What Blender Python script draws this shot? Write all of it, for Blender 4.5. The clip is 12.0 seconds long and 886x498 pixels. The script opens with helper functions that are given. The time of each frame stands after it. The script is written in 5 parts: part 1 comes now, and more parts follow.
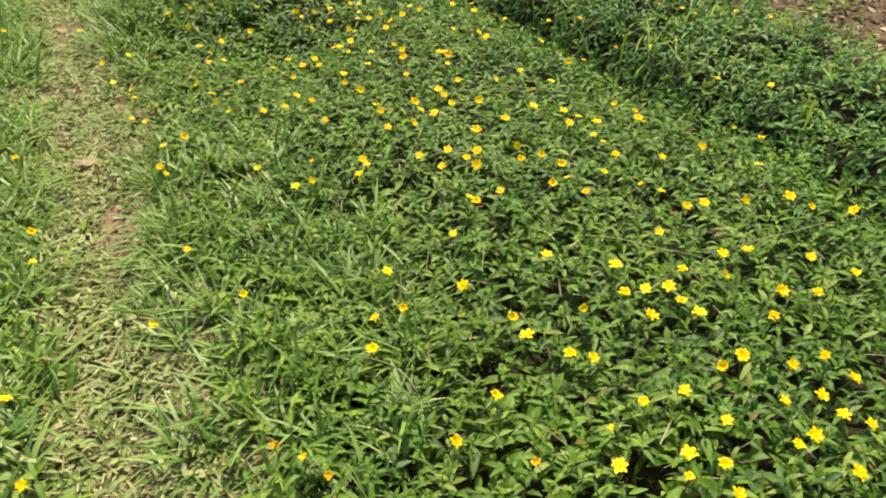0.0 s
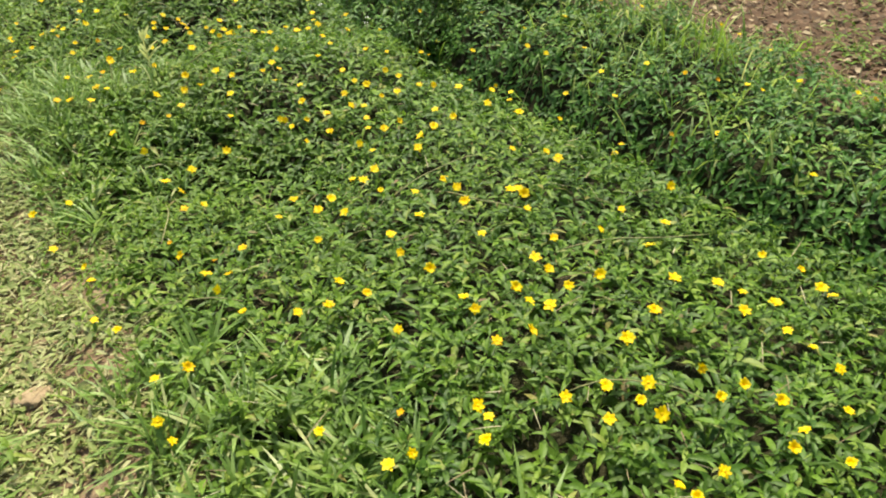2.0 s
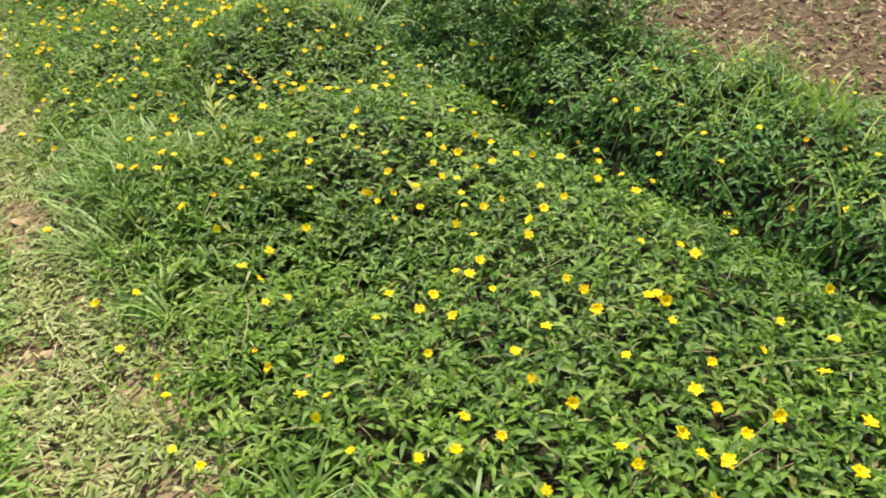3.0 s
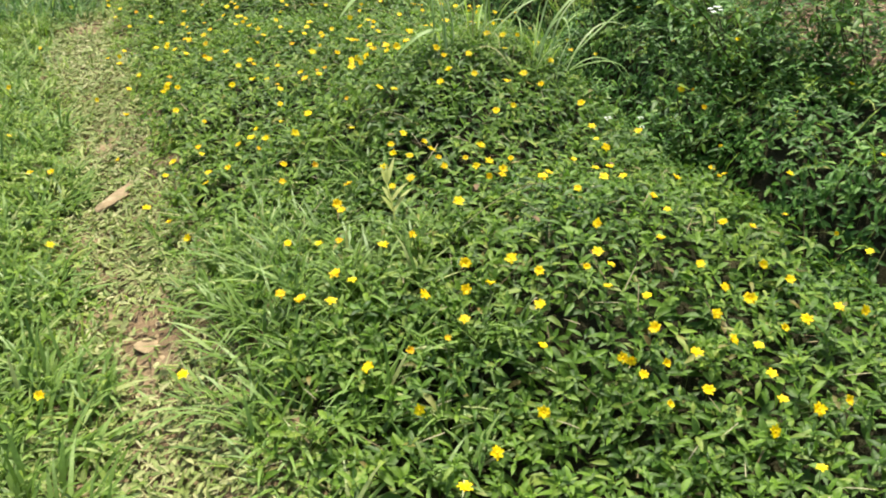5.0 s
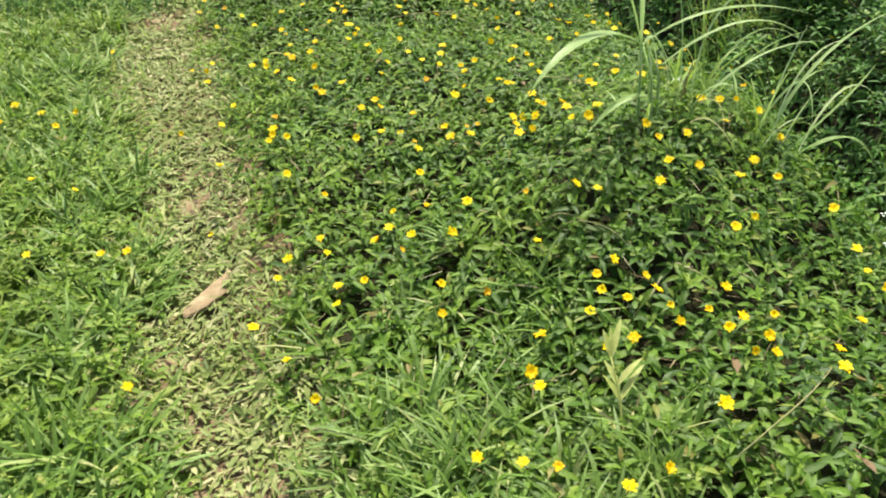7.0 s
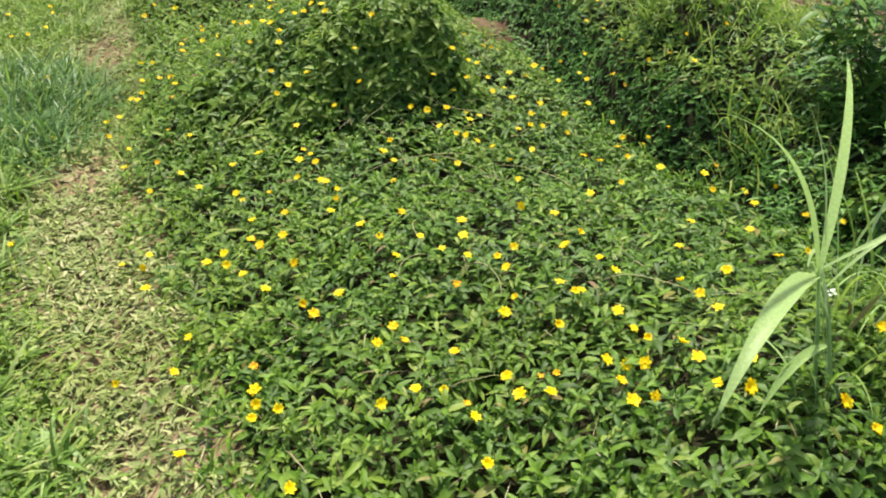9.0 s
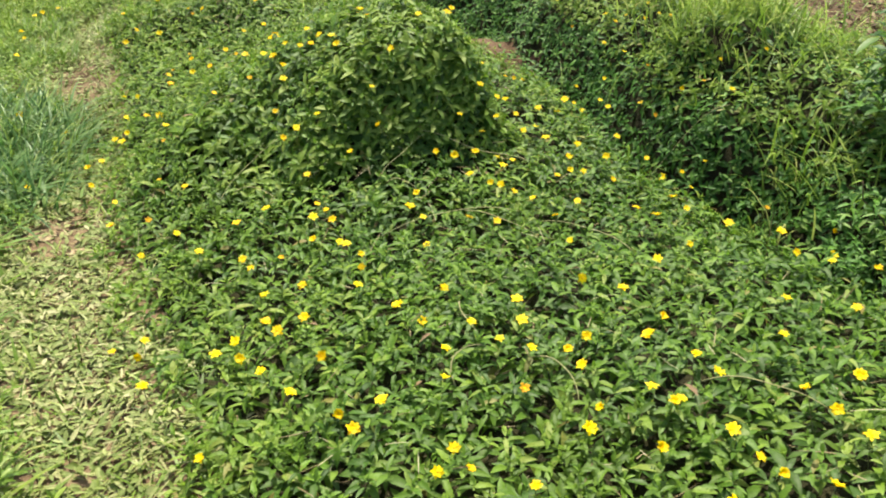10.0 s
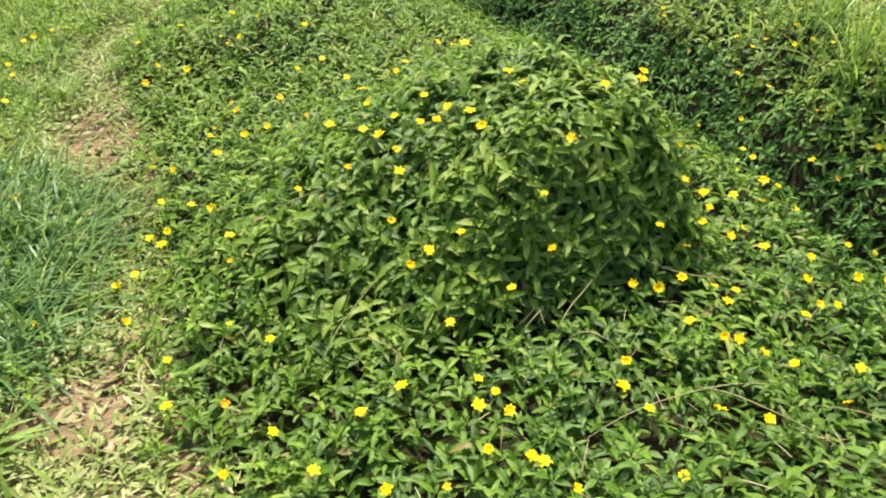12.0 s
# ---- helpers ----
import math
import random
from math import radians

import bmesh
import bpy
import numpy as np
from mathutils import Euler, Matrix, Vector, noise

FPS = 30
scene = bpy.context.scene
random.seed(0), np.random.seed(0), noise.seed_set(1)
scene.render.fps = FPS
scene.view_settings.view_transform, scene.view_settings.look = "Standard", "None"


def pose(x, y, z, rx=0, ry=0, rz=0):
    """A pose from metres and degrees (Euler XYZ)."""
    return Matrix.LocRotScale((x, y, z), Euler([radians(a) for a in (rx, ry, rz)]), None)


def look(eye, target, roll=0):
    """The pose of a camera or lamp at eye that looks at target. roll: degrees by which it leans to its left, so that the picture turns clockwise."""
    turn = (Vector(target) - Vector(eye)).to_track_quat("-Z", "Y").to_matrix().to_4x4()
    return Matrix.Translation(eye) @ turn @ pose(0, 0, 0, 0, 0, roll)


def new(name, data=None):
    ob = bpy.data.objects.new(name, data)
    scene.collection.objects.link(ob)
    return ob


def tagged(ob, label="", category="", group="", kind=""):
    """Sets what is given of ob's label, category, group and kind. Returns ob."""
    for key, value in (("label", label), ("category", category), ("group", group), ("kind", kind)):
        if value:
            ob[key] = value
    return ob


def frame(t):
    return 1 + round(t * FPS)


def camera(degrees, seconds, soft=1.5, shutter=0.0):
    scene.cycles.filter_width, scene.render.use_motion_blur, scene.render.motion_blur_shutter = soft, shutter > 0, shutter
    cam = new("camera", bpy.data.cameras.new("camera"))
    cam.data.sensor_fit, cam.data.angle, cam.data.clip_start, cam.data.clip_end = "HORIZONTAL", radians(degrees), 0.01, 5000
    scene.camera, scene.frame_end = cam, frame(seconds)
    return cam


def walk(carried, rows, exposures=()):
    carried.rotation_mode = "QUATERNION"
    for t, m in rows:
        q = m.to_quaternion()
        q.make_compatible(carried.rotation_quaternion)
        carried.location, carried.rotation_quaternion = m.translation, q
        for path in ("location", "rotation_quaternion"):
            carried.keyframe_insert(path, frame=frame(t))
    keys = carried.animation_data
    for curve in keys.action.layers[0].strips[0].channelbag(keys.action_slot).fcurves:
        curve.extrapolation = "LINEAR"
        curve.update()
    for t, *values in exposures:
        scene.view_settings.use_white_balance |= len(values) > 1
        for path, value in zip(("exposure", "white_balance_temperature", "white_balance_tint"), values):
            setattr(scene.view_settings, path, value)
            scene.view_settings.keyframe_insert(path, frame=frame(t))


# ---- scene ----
cam = camera(57.6, 12.0, soft=1.95)
METRES, EYE, TILT, LEAN, TURN = 6.5, 1.4, -32.4, -1.0, -24.0
ROWS = [
    (0.0, 0.0, 0.0, 0.0, 0.0, 0.0, 0.0),
    (0.5, -0.0231, 0.0319, 0.0176, 0.12, -0.04, 0.67),
    (1.0, -0.0414, 0.0719, 0.0483, -0.15, -0.11, 1.68),
    (1.5, -0.0553, 0.1005, 0.0679, -2.55, 0.18, 3.14),
    (2.0, -0.0728, 0.1277, 0.0919, -5.99, 0.44, 4.52),
    (2.5, -0.0903, 0.1461, 0.11, -7.03, 1.2, 5.23),
    (3.0, -0.105, 0.1794, 0.131, -4.29, 2.04, 3.59),
    (3.5, -0.1167, 0.2135, 0.1575, -1.3, 2.48, 0.91),
    (3.7, -0.1205, 0.2176, 0.1618, -0.84, 2.53, 0.48),
    (5.3, -0.1827, 0.3264, 0.2286, 1.61, 0.23, 0.30),
    (5.5, -0.1869, 0.3376, 0.238, 1.93, -0.15, -0.24),
    (6.0, -0.2012, 0.363, 0.2601, 2.89, -0.83, -1.76),
    (6.5, -0.2226, 0.3951, 0.2775, 3.47, -1.67, -2.85),
    (7.0, -0.2458, 0.4212, 0.2946, 3.96, -2.11, -3.33),
    (7.5, -0.2623, 0.4526, 0.3129, 4.38, -2.13, -3.4),
    (7.7, -0.2674, 0.4726, 0.3275, 4.63, -1.93, -3.24),
    (9.3, -0.3117, 0.5636, 0.3941, -2.52, 1.27, 2.24),
    (9.5, -0.3174, 0.575, 0.4004, -3.12, 1.29, 2.52),
    (10.0, -0.3324, 0.6081, 0.4187, -2.5, 1.33, 2.13),
    (10.5, -0.3515, 0.6485, 0.4439, -0.31, 0.89, 0.82),
    (11.0, -0.373, 0.6861, 0.4607, -0.53, -0.2, 1.23),
    (11.5, -0.3931, 0.72, 0.4837, -2.66, -0.75, 2.31),
    (12.0, -0.4081, 0.7515, 0.5041, -3.72, -0.39, 2.93),
]
walk(cam, [(t, pose(0, 0, EYE, TILT, LEAN, TURN) @ pose(METRES * x, METRES * y, METRES * z, 90 + pitch, roll, yaw)) for t, x, y, z, yaw, pitch, roll in ROWS], exposures=[(0, 0.37, 7150, -2), (2.5, 0.49, 6850, -2), (6.0, 0.56, 6650, -2), (7.0, 0.54, 6650, -2), (9.5, 0.55, 6650, -2), (10.5, 0.68, 6850, -2), (11.3, 0.65, 6800, -2), (12, 0.77, 6850, -2)])

# ---- light ----
SUN = Vector((0.15, 0.4, 0.9)).normalized()
world = bpy.data.worlds.new("sky")
world.use_nodes = True
scene.world = world
sky = world.node_tree.nodes.new("ShaderNodeTexSky")
sky.sky_type, sky.sun_disc = "NISHITA", False
sky.dust_density = 4.0
sky.sun_elevation, sky.sun_rotation = math.asin(SUN.z), math.atan2(SUN.x, SUN.y)
world.node_tree.links.new(sky.outputs[0], world.node_tree.nodes["Background"].inputs[0])
world.node_tree.nodes["Background"].inputs[1].default_value = 0.15
lamp = bpy.data.lights.new("sun", "SUN")
lamp.energy, lamp.angle, lamp.color = 4.85, radians(1.5), (1.0, 0.94, 0.8)
new("sun", lamp).matrix_world = look(SUN * 30, (0, 0, 0))

# ---- materials ----
rng = np.random.default_rng(7)


def material(name):
    m = bpy.data.materials.new(name)
    m.use_nodes = True
    return m, m.node_tree.nodes, m.node_tree.links, m.node_tree.nodes["Principled BSDF"]


def ramp(nodes, stops):
    r = nodes.new("ShaderNodeValToRGB")
    while len(r.color_ramp.elements) < len(stops):
        r.color_ramp.elements.new(0.5)
    for e, (p, c) in zip(r.color_ramp.elements, stops):
        e.position, e.color = p, (*c, 1)
    return r


def leafy(name, stops, rough=0.55, through_light=0.35, drift=0.35, drift_colour=(0.17, 0.21, 0.025), single=False, gloss=0.28):
    """Leaf tissue: a tone for each leaf, slow drift over the ground, veins, and light that shines through."""
    m, nodes, links, bsdf = material(name)
    info = nodes.new("ShaderNodeObjectInfo" if single else "ShaderNodeNewGeometry")
    tone = ramp(nodes, stops)
    links.new(info.outputs["Random" if single else "Random Per Island"], tone.inputs[0])
    geo = nodes.new("ShaderNodeNewGeometry")
    slow = nodes.new("ShaderNodeTexNoise")
    slow.inputs["Scale"].default_value, slow.inputs["Detail"].default_value = 2.3, 4
    links.new(geo.outputs["Position"], slow.inputs["Vector"])
    span = nodes.new("ShaderNodeMapRange")
    span.inputs[1].default_value, span.inputs[2].default_value, span.inputs[4].default_value = 0.45, 0.75, drift
    links.new(slow.outputs[0], span.inputs[0])
    mix = nodes.new("ShaderNodeMix")
    mix.data_type = "RGBA"
    mix.inputs[7].default_value = (*drift_colour, 1)
    links.new(span.outputs[0], mix.inputs[0])
    links.new(tone.outputs[0], mix.inputs[6])
    fine = nodes.new("ShaderNodeTexNoise")
    fine.inputs["Scale"].default_value, fine.inputs["Detail"].default_value = 180, 3
    links.new(geo.outputs["Position"], fine.inputs["Vector"])
    speck = nodes.new("ShaderNodeMix")
    speck.data_type, speck.blend_type = "RGBA", "OVERLAY"
    speck.inputs[0].default_value = 0.3
    links.new(mix.outputs[2], speck.inputs[6])
    links.new(fine.outputs[0], speck.inputs[7])
    links.new(speck.outputs[2], bsdf.inputs["Base Color"])
    bsdf.inputs["Roughness"].default_value = rough
    bsdf.inputs["Specular IOR Level"].default_value = gloss
    bump = nodes.new("ShaderNodeBump")
    bump.inputs["Strength"].default_value, bump.inputs["Distance"].default_value = 0.4, 0.002
    links.new(fine.outputs[0], bump.inputs["Height"])
    links.new(bump.outputs[0], bsdf.inputs["Normal"])
    if through_light:
        back = nodes.new("ShaderNodeBsdfTranslucent")
        links.new(speck.outputs[2], back.inputs[0])
        both = nodes.new("ShaderNodeMixShader")
        both.inputs[0].default_value = through_light
        links.new(bsdf.outputs[0], both.inputs[1])
        links.new(back.outputs[0], both.inputs[2])
        links.new(both.outputs[0], nodes["Material Output"].inputs[0])
    return m


def earthy(name, stops, scale, rough=0.95, depth=0.01):
    m, nodes, links, bsdf = material(name)
    geo = nodes.new("ShaderNodeNewGeometry")
    big = nodes.new("ShaderNodeTexNoise")
    big.inputs["Scale"].default_value, big.inputs["Detail"].default_value, big.inputs["Roughness"].default_value = scale, 9, 0.68
    links.new(geo.outputs["Position"], big.inputs["Vector"])
    tone = ramp(nodes, stops)
    links.new(big.outputs[0], tone.inputs[0])
    links.new(tone.outputs[0], bsdf.inputs["Base Color"])
    grit = nodes.new("ShaderNodeTexNoise")
    grit.inputs["Scale"].default_value, grit.inputs["Detail"].default_value = scale * 14, 6
    links.new(geo.outputs["Position"], grit.inputs["Vector"])
    bump = nodes.new("ShaderNodeBump")
    bump.inputs["Strength"].default_value, bump.inputs["Distance"].default_value = 0.9, depth
    links.new(grit.outputs[0], bump.inputs["Height"])
    links.new(bump.outputs[0], bsdf.inputs["Normal"])
    bsdf.inputs["Roughness"].default_value = rough
    bsdf.inputs["Specular IOR Level"].default_value = 0.2
    return m


SOIL = earthy("soil", [(0.3, (0.085, 0.052, 0.031)), (0.5, (0.19, 0.125, 0.077)), (0.7, (0.36, 0.26, 0.165))], 5)
BROWN = earthy("brown_earth", [(0.3, (0.045, 0.026, 0.016)), (0.5, (0.1, 0.058, 0.036)), (0.7, (0.19, 0.12, 0.08))], 7)
# Earth under the foliage, with the shade of leaf gaps put into its colour.
SHADED_EARTH = earthy("shaded_earth", [(0.3, (0.018, 0.016, 0.008)), (0.55, (0.04, 0.036, 0.016)), (0.75, (0.075, 0.06, 0.03))], 12, 0.95, 0.015)
TURF = earthy("turf", [(0.3, (0.05, 0.085, 0.015)), (0.55, (0.09, 0.14, 0.025)), (0.75, (0.15, 0.17, 0.05))], 3, 0.9, 0.03)
STONE = earthy("stone", [(0.3, (0.2, 0.135, 0.08)), (0.55, (0.37, 0.265, 0.165)), (0.75, (0.5, 0.39, 0.26))], 22, 0.85, 0.004)
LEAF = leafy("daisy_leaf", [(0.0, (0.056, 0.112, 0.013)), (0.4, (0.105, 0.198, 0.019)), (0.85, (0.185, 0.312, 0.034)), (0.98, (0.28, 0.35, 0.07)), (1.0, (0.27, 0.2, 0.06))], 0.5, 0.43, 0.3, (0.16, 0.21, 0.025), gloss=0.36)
# The daisy leaf with sunlight put into a lighter, yellower colour.
SUNLIT_LEAF = leafy("sunlit_leaf", [(0.0, (0.086, 0.15, 0.016)), (0.4, (0.158, 0.26, 0.026)), (0.8, (0.265, 0.385, 0.048)), (0.97, (0.36, 0.42, 0.1)), (1.0, (0.35, 0.28, 0.11))], 0.52, 0.46, 0.3, (0.18, 0.23, 0.025), gloss=0.36)
# The daisy leaf again, with shade put into a darker green.
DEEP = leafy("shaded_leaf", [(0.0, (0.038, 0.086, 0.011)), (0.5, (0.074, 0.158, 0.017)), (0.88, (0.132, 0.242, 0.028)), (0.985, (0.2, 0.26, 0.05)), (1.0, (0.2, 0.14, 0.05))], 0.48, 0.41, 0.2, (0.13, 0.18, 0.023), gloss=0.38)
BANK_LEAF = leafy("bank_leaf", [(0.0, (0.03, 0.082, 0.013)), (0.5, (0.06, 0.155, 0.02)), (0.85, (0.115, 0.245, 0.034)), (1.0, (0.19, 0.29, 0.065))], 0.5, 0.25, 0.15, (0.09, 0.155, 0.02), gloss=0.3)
WORN = leafy("trodden_leaf", [(0.0, (0.115, 0.155, 0.034)), (0.45, (0.235, 0.275, 0.088)), (0.8, (0.345, 0.36, 0.148)), (1.0, (0.47, 0.43, 0.24))], 0.6, 0.2)
STRAW = leafy("straw", [(0.0, (0.2, 0.18, 0.07)), (0.5, (0.33, 0.3, 0.14)), (1.0, (0.46, 0.42, 0.24))], 0.7, 0.15)
TWIG = leafy("withered_stalk", [(0.0, (0.14, 0.09, 0.045)), (0.6, (0.28, 0.22, 0.12)), (1.0, (0.42, 0.37, 0.24))], 0.7, 0.1, 0.0)
GRASS = leafy("grass_blade", [(0.0, (0.09, 0.16, 0.016)), (0.45, (0.205, 0.32, 0.044)), (0.85, (0.39, 0.49, 0.11)), (1.0, (0.53, 0.52, 0.2))], 0.45, 0.48, gloss=0.5)
COOL = leafy("bluish_grass_blade", [(0.0, (0.06, 0.14, 0.033)), (0.6, (0.135, 0.255, 0.066)), (1.0, (0.27, 0.37, 0.14))], 0.42, 0.44, 0.1, gloss=0.6)
COARSE_BLADE = leafy("coarse_blade", [(0.0, (0.09, 0.165, 0.025)), (0.5, (0.19, 0.3, 0.06)), (0.88, (0.32, 0.43, 0.13)), (1.0, (0.48, 0.47, 0.22))], 0.45, 0.4, 0.2, gloss=0.45)
PALE = leafy("pale_blade", [(0.0, (0.33, 0.46, 0.15)), (0.6, (0.43, 0.55, 0.24)), (1.0, (0.55, 0.62, 0.34))], 0.4, 0.45, 0.0, single=True)
PETAL = leafy("petal", [(0.0, (0.88, 0.57, 0.003)), (0.4, (0.92, 0.66, 0.004)), (1.0, (0.94, 0.74, 0.006))], 0.55, 0.3, 0.0, single=True)
PETALS = leafy("petals_far", [(0.0, (0.88, 0.57, 0.003)), (0.4, (0.92, 0.66, 0.004)), (1.0, (0.94, 0.74, 0.006))], 0.55, 0.3, 0.0)
FADED = leafy("faded_petal", [(0.0, (0.68, 0.32, 0.01)), (1.0, (0.82, 0.48, 0.008))], 0.6, 0.25, 0.0, single=True)
DISC = leafy("flower_disc", [(0.0, (0.8, 0.48, 0.004)), (1.0, (0.88, 0.6, 0.006))], 0.8, 0.0, 0.0)
WHITE = leafy("white_petal", [(0.0, (0.78, 0.78, 0.74)), (1.0, (0.82, 0.82, 0.8))], 0.6, 0.3, 0.0)
STEM = leafy("stem", [(0.0, (0.09, 0.13, 0.03)), (1.0, (0.16, 0.16, 0.06))], 0.6, 0.0)
BARK = earthy("bark", [(0.3, (0.045, 0.03, 0.02)), (0.7, (0.13, 0.09, 0.06))], 30, 0.9, 0.004)
LITTER = leafy("dry_leaf", [(0.0, (0.055, 0.031, 0.017)), (0.45, (0.135, 0.08, 0.044)), (0.78, (0.26, 0.175, 0.1)), (1.0, (0.48, 0.38, 0.25))], 0.7, 0.1, 0.1, (0.2, 0.12, 0.08))


# ---- the lie of the land ----
def ss(a, b, x):
    t = np.clip((x - a) / (b - a), 0, 1)
    return t * t * (3 - 2 * t)


def patchy(x, y, size, seed=0.0):
    """Soft blotches between 0 and 1."""
    k = 2 * math.pi / size
    return 0.5 + 0.25 * (np.sin(k * x + 1.3 * np.sin(k * 0.7 * y + seed)) + np.sin(k * 0.9 * y + 1.7 * np.sin(k * 0.6 * x + 2 + seed)))


def veer(y):
    """How far the trail bends off the straight line."""
    return -0.05 * ss(4.8, 5.6, y) * (1 - ss(8, 9, y)) + 0.2 * ss(8.4, 10, y) + 0.1 * ss(10, 11, y) + 0.75 * ss(10.7, 11.9, y)


def field_side(x, y):
    """Distance from the trail's line out into the field; the trail widens ahead of the lush grass."""
    return veer(y) - x - 0.13 * np.exp(-((y - 7.6) / 0.55) ** 2)


STATIONS = [1.5, 3.0, 4.2, 5.2, 6.5, 7.5, 8.3, 9.2]


def edge(y):
    """The bed's brink over the ditch."""
    return np.interp(y, STATIONS, [2.05, 1.86, 1.73, 1.84, 1.95, 1.98, 2.1, 2.15])


def bank_foot(y):
    return np.interp(y, STATIONS, [2.35, 2.26, 2.3, 2.24, 2.4, 2.62, 2.54, 2.76])


def ditch_floor(y):
    return np.interp(y, STATIONS, [-0.22, -0.28, -0.34, -0.32, -0.32, -0.34, -0.34, -0.24]) * (1 - 0.8 * np.exp(-((y - 9.75) / 0.5) ** 2))


def bank_top(y):
    return np.interp(y, STATIONS, [0.2, 0.24, 0.28, 0.22, 0.24, 0.26, 0.36, 0.36])


def bank_back(y):
    return bank_foot(y) + 0.95 + 0.25 * ss(6, 7.5, y)


# swells and hollows of the bed: x, y, half widths, height
SWELLS = [(0.8, 3.75, 0.4, 0.35, -0.1), (1.1, 4.4, 0.6, 0.3, 0.1), (1.1, 5.4, 0.4, 0.4, 0.15), (1.3, 5.75, 0.35, 0.3, 0.1), (0.75, 7.35, 0.4, 0.4, -0.1),
          (0.35, 4.5, 0.25, 0.35, 0.07), (0.4, 6.1, 0.35, 0.5, 0.05), (1.2, 2.0, 0.6, 0.6, 0.02), (0.8, 9.8, 0.5, 0.6, -0.03), (1.6, 6.6, 0.4, 0.5, 0.03), (0.2, 8.4, 0.3, 0.5, -0.05),
          (0.72, 10.4, 0.28, 0.24, 0.1), (1.12, 10.25, 0.28, 0.22, 0.12), (1.5, 10.7, 0.3, 0.3, 0.1), (1.0, 11.0, 0.3, 0.25, 0.08)]
HUMPS = [(1.7, 7.2, 0.5, 0.6, -0.087), (0.7, 8.1, 0.22, 0.22, -0.137), (0.1, 9.15, 0.3, 0.5, -0.096), (1.6, 5.85, 0.45, 0.35, 0.104), (0.7, 7.05, 0.3, 0.5, 0.05), (0.8, 3.3, 0.3, 0.3, -0.054), (0.5, 5.85, 0.22, 0.22, -0.077), (0.4, 8.4, 0.22, 0.22, 0.076), (1.6, 4.95, 0.45, 0.35, -0.051), (1.4, 3.15, 0.3, 0.5, 0.048), (0.9, 5.4, 0.22, 0.22, 0.062), (1.1, 7.8, 0.22, 0.22, 0.043), (1, 4.05, 0.22, 0.22, 0.044), (1.7, 2.4, 0.3, 0.3, -0.059), (0.6, 2.55, 0.3, 0.3, 0.046), (1, 8.55, 0.3, 0.5, -0.041), (1, 3.6, 0.22, 0.22, -0.061), (0.2, 7.65, 0.3, 0.5, -0.047), (1.2, 6.3, 0.22, 0.22, 0.053)]
# bare patches: x, y, half widths
BARE = [(-0.02, 2.42, 0.1, 0.26), (-0.09, 4.72, 0.11, 0.26), (0.14, 9.9, 0.16, 0.4), (-0.1, 8.22, 0.18, 0.2), (2.62, 9.85, 0.3, 0.5), (-0.1, 6.25, 0.1, 0.07), (-0.12, 3.8, 0.09, 0.1)]


def mound(x, y):
    """The bushy rise near the bed's end: steep in front and towards the ditch, gentle elsewhere."""
    front = 7.68 + 0.25 * np.clip(1.2 - x, 0, 1)
    return np.clip((x - 0.3) / 0.88, 0, 1) * ss(front, front + 0.3, y) * (1 - ss(8.4, 9.4, y)) * (1 - ss(1.42, 1.7, x))


def canopy(x, y):
    """Height of the leaves' upper side."""
    u = x - veer(y)
    bed = 0.06 + 0.12 * ss(-0.05, 0.3, u) + 0.1 * ss(0.3, 1.1, u) + 0.42 * mound(x, y)
    for a, b, c, d, h in SWELLS + HUMPS:
        bed = bed + h * np.exp(-((x - a) / c) ** 2 - ((y - b) / d) ** 2)
    side = ss(-0.15, 0.05, u)
    flat = bed * side + 0.03 * (1 - side) + 0.07 * ss(0.15, 0.4, -u)
    e, xb, xd = edge(y), bank_foot(y), bank_back(y)
    past = ss(e - 0.04, e + 0.18, x)
    rise = bank_top(y) + 0.12 * np.exp(-((x - 3.25) / 0.45) ** 2 - ((y - 8.15) / 0.55) ** 2) - ditch_floor(y)
    bank = ditch_floor(y) + rise * (0.7 * ss(xb + 0.06, xb + 0.38, x) + 0.3 * ss(xb + 0.28, xb + 0.72, x)) - (bank_top(y) - 0.02) * ss(xd, xd + 0.6, x)
    bank = bank + 0.14 * (patchy(x, y, 0.62, 11) - 0.5) * ss(0.15, 0.5, x - e) * (1 - ss(0, 0.4, x - xd))
    return flat * (1 - past) + bank * past


def ground_at(x, y):
    """Height of the soil under the leaves."""
    u = x - veer(y)
    deep = 0.02 + 0.09 * ss(-0.02, 0.4, u) + 0.12 * mound(x, y) + 0.05 * ss(0.15, 0.4, -u)
    deep = deep - 0.09 * ss(0.1, 0.6, x - bank_back(y))
    return canopy(x, y) - deep * (1 - 0.75 * bare(x, y))


def slope(f, x, y, d=0.02):
    return (f(x + d, y) - f(x - d, y)) / (2 * d), (f(x, y + d) - f(x, y - d)) / (2 * d)


def bare(x, y):
    """1 on trodden or washed-out soil, with ragged rims."""
    b = np.zeros_like(x)
    rag = 0.5 * (patchy(x, y, 0.13, 2.2) - 0.5) + 0.3 * (patchy(x, y, 0.06, 4.1) - 0.5)
    for a, c, w, h in BARE:
        b = np.maximum(b, 1 - ss(0.45, 1.1, np.hypot((x - a) / w, (y - c) / h) + rag))
    return b


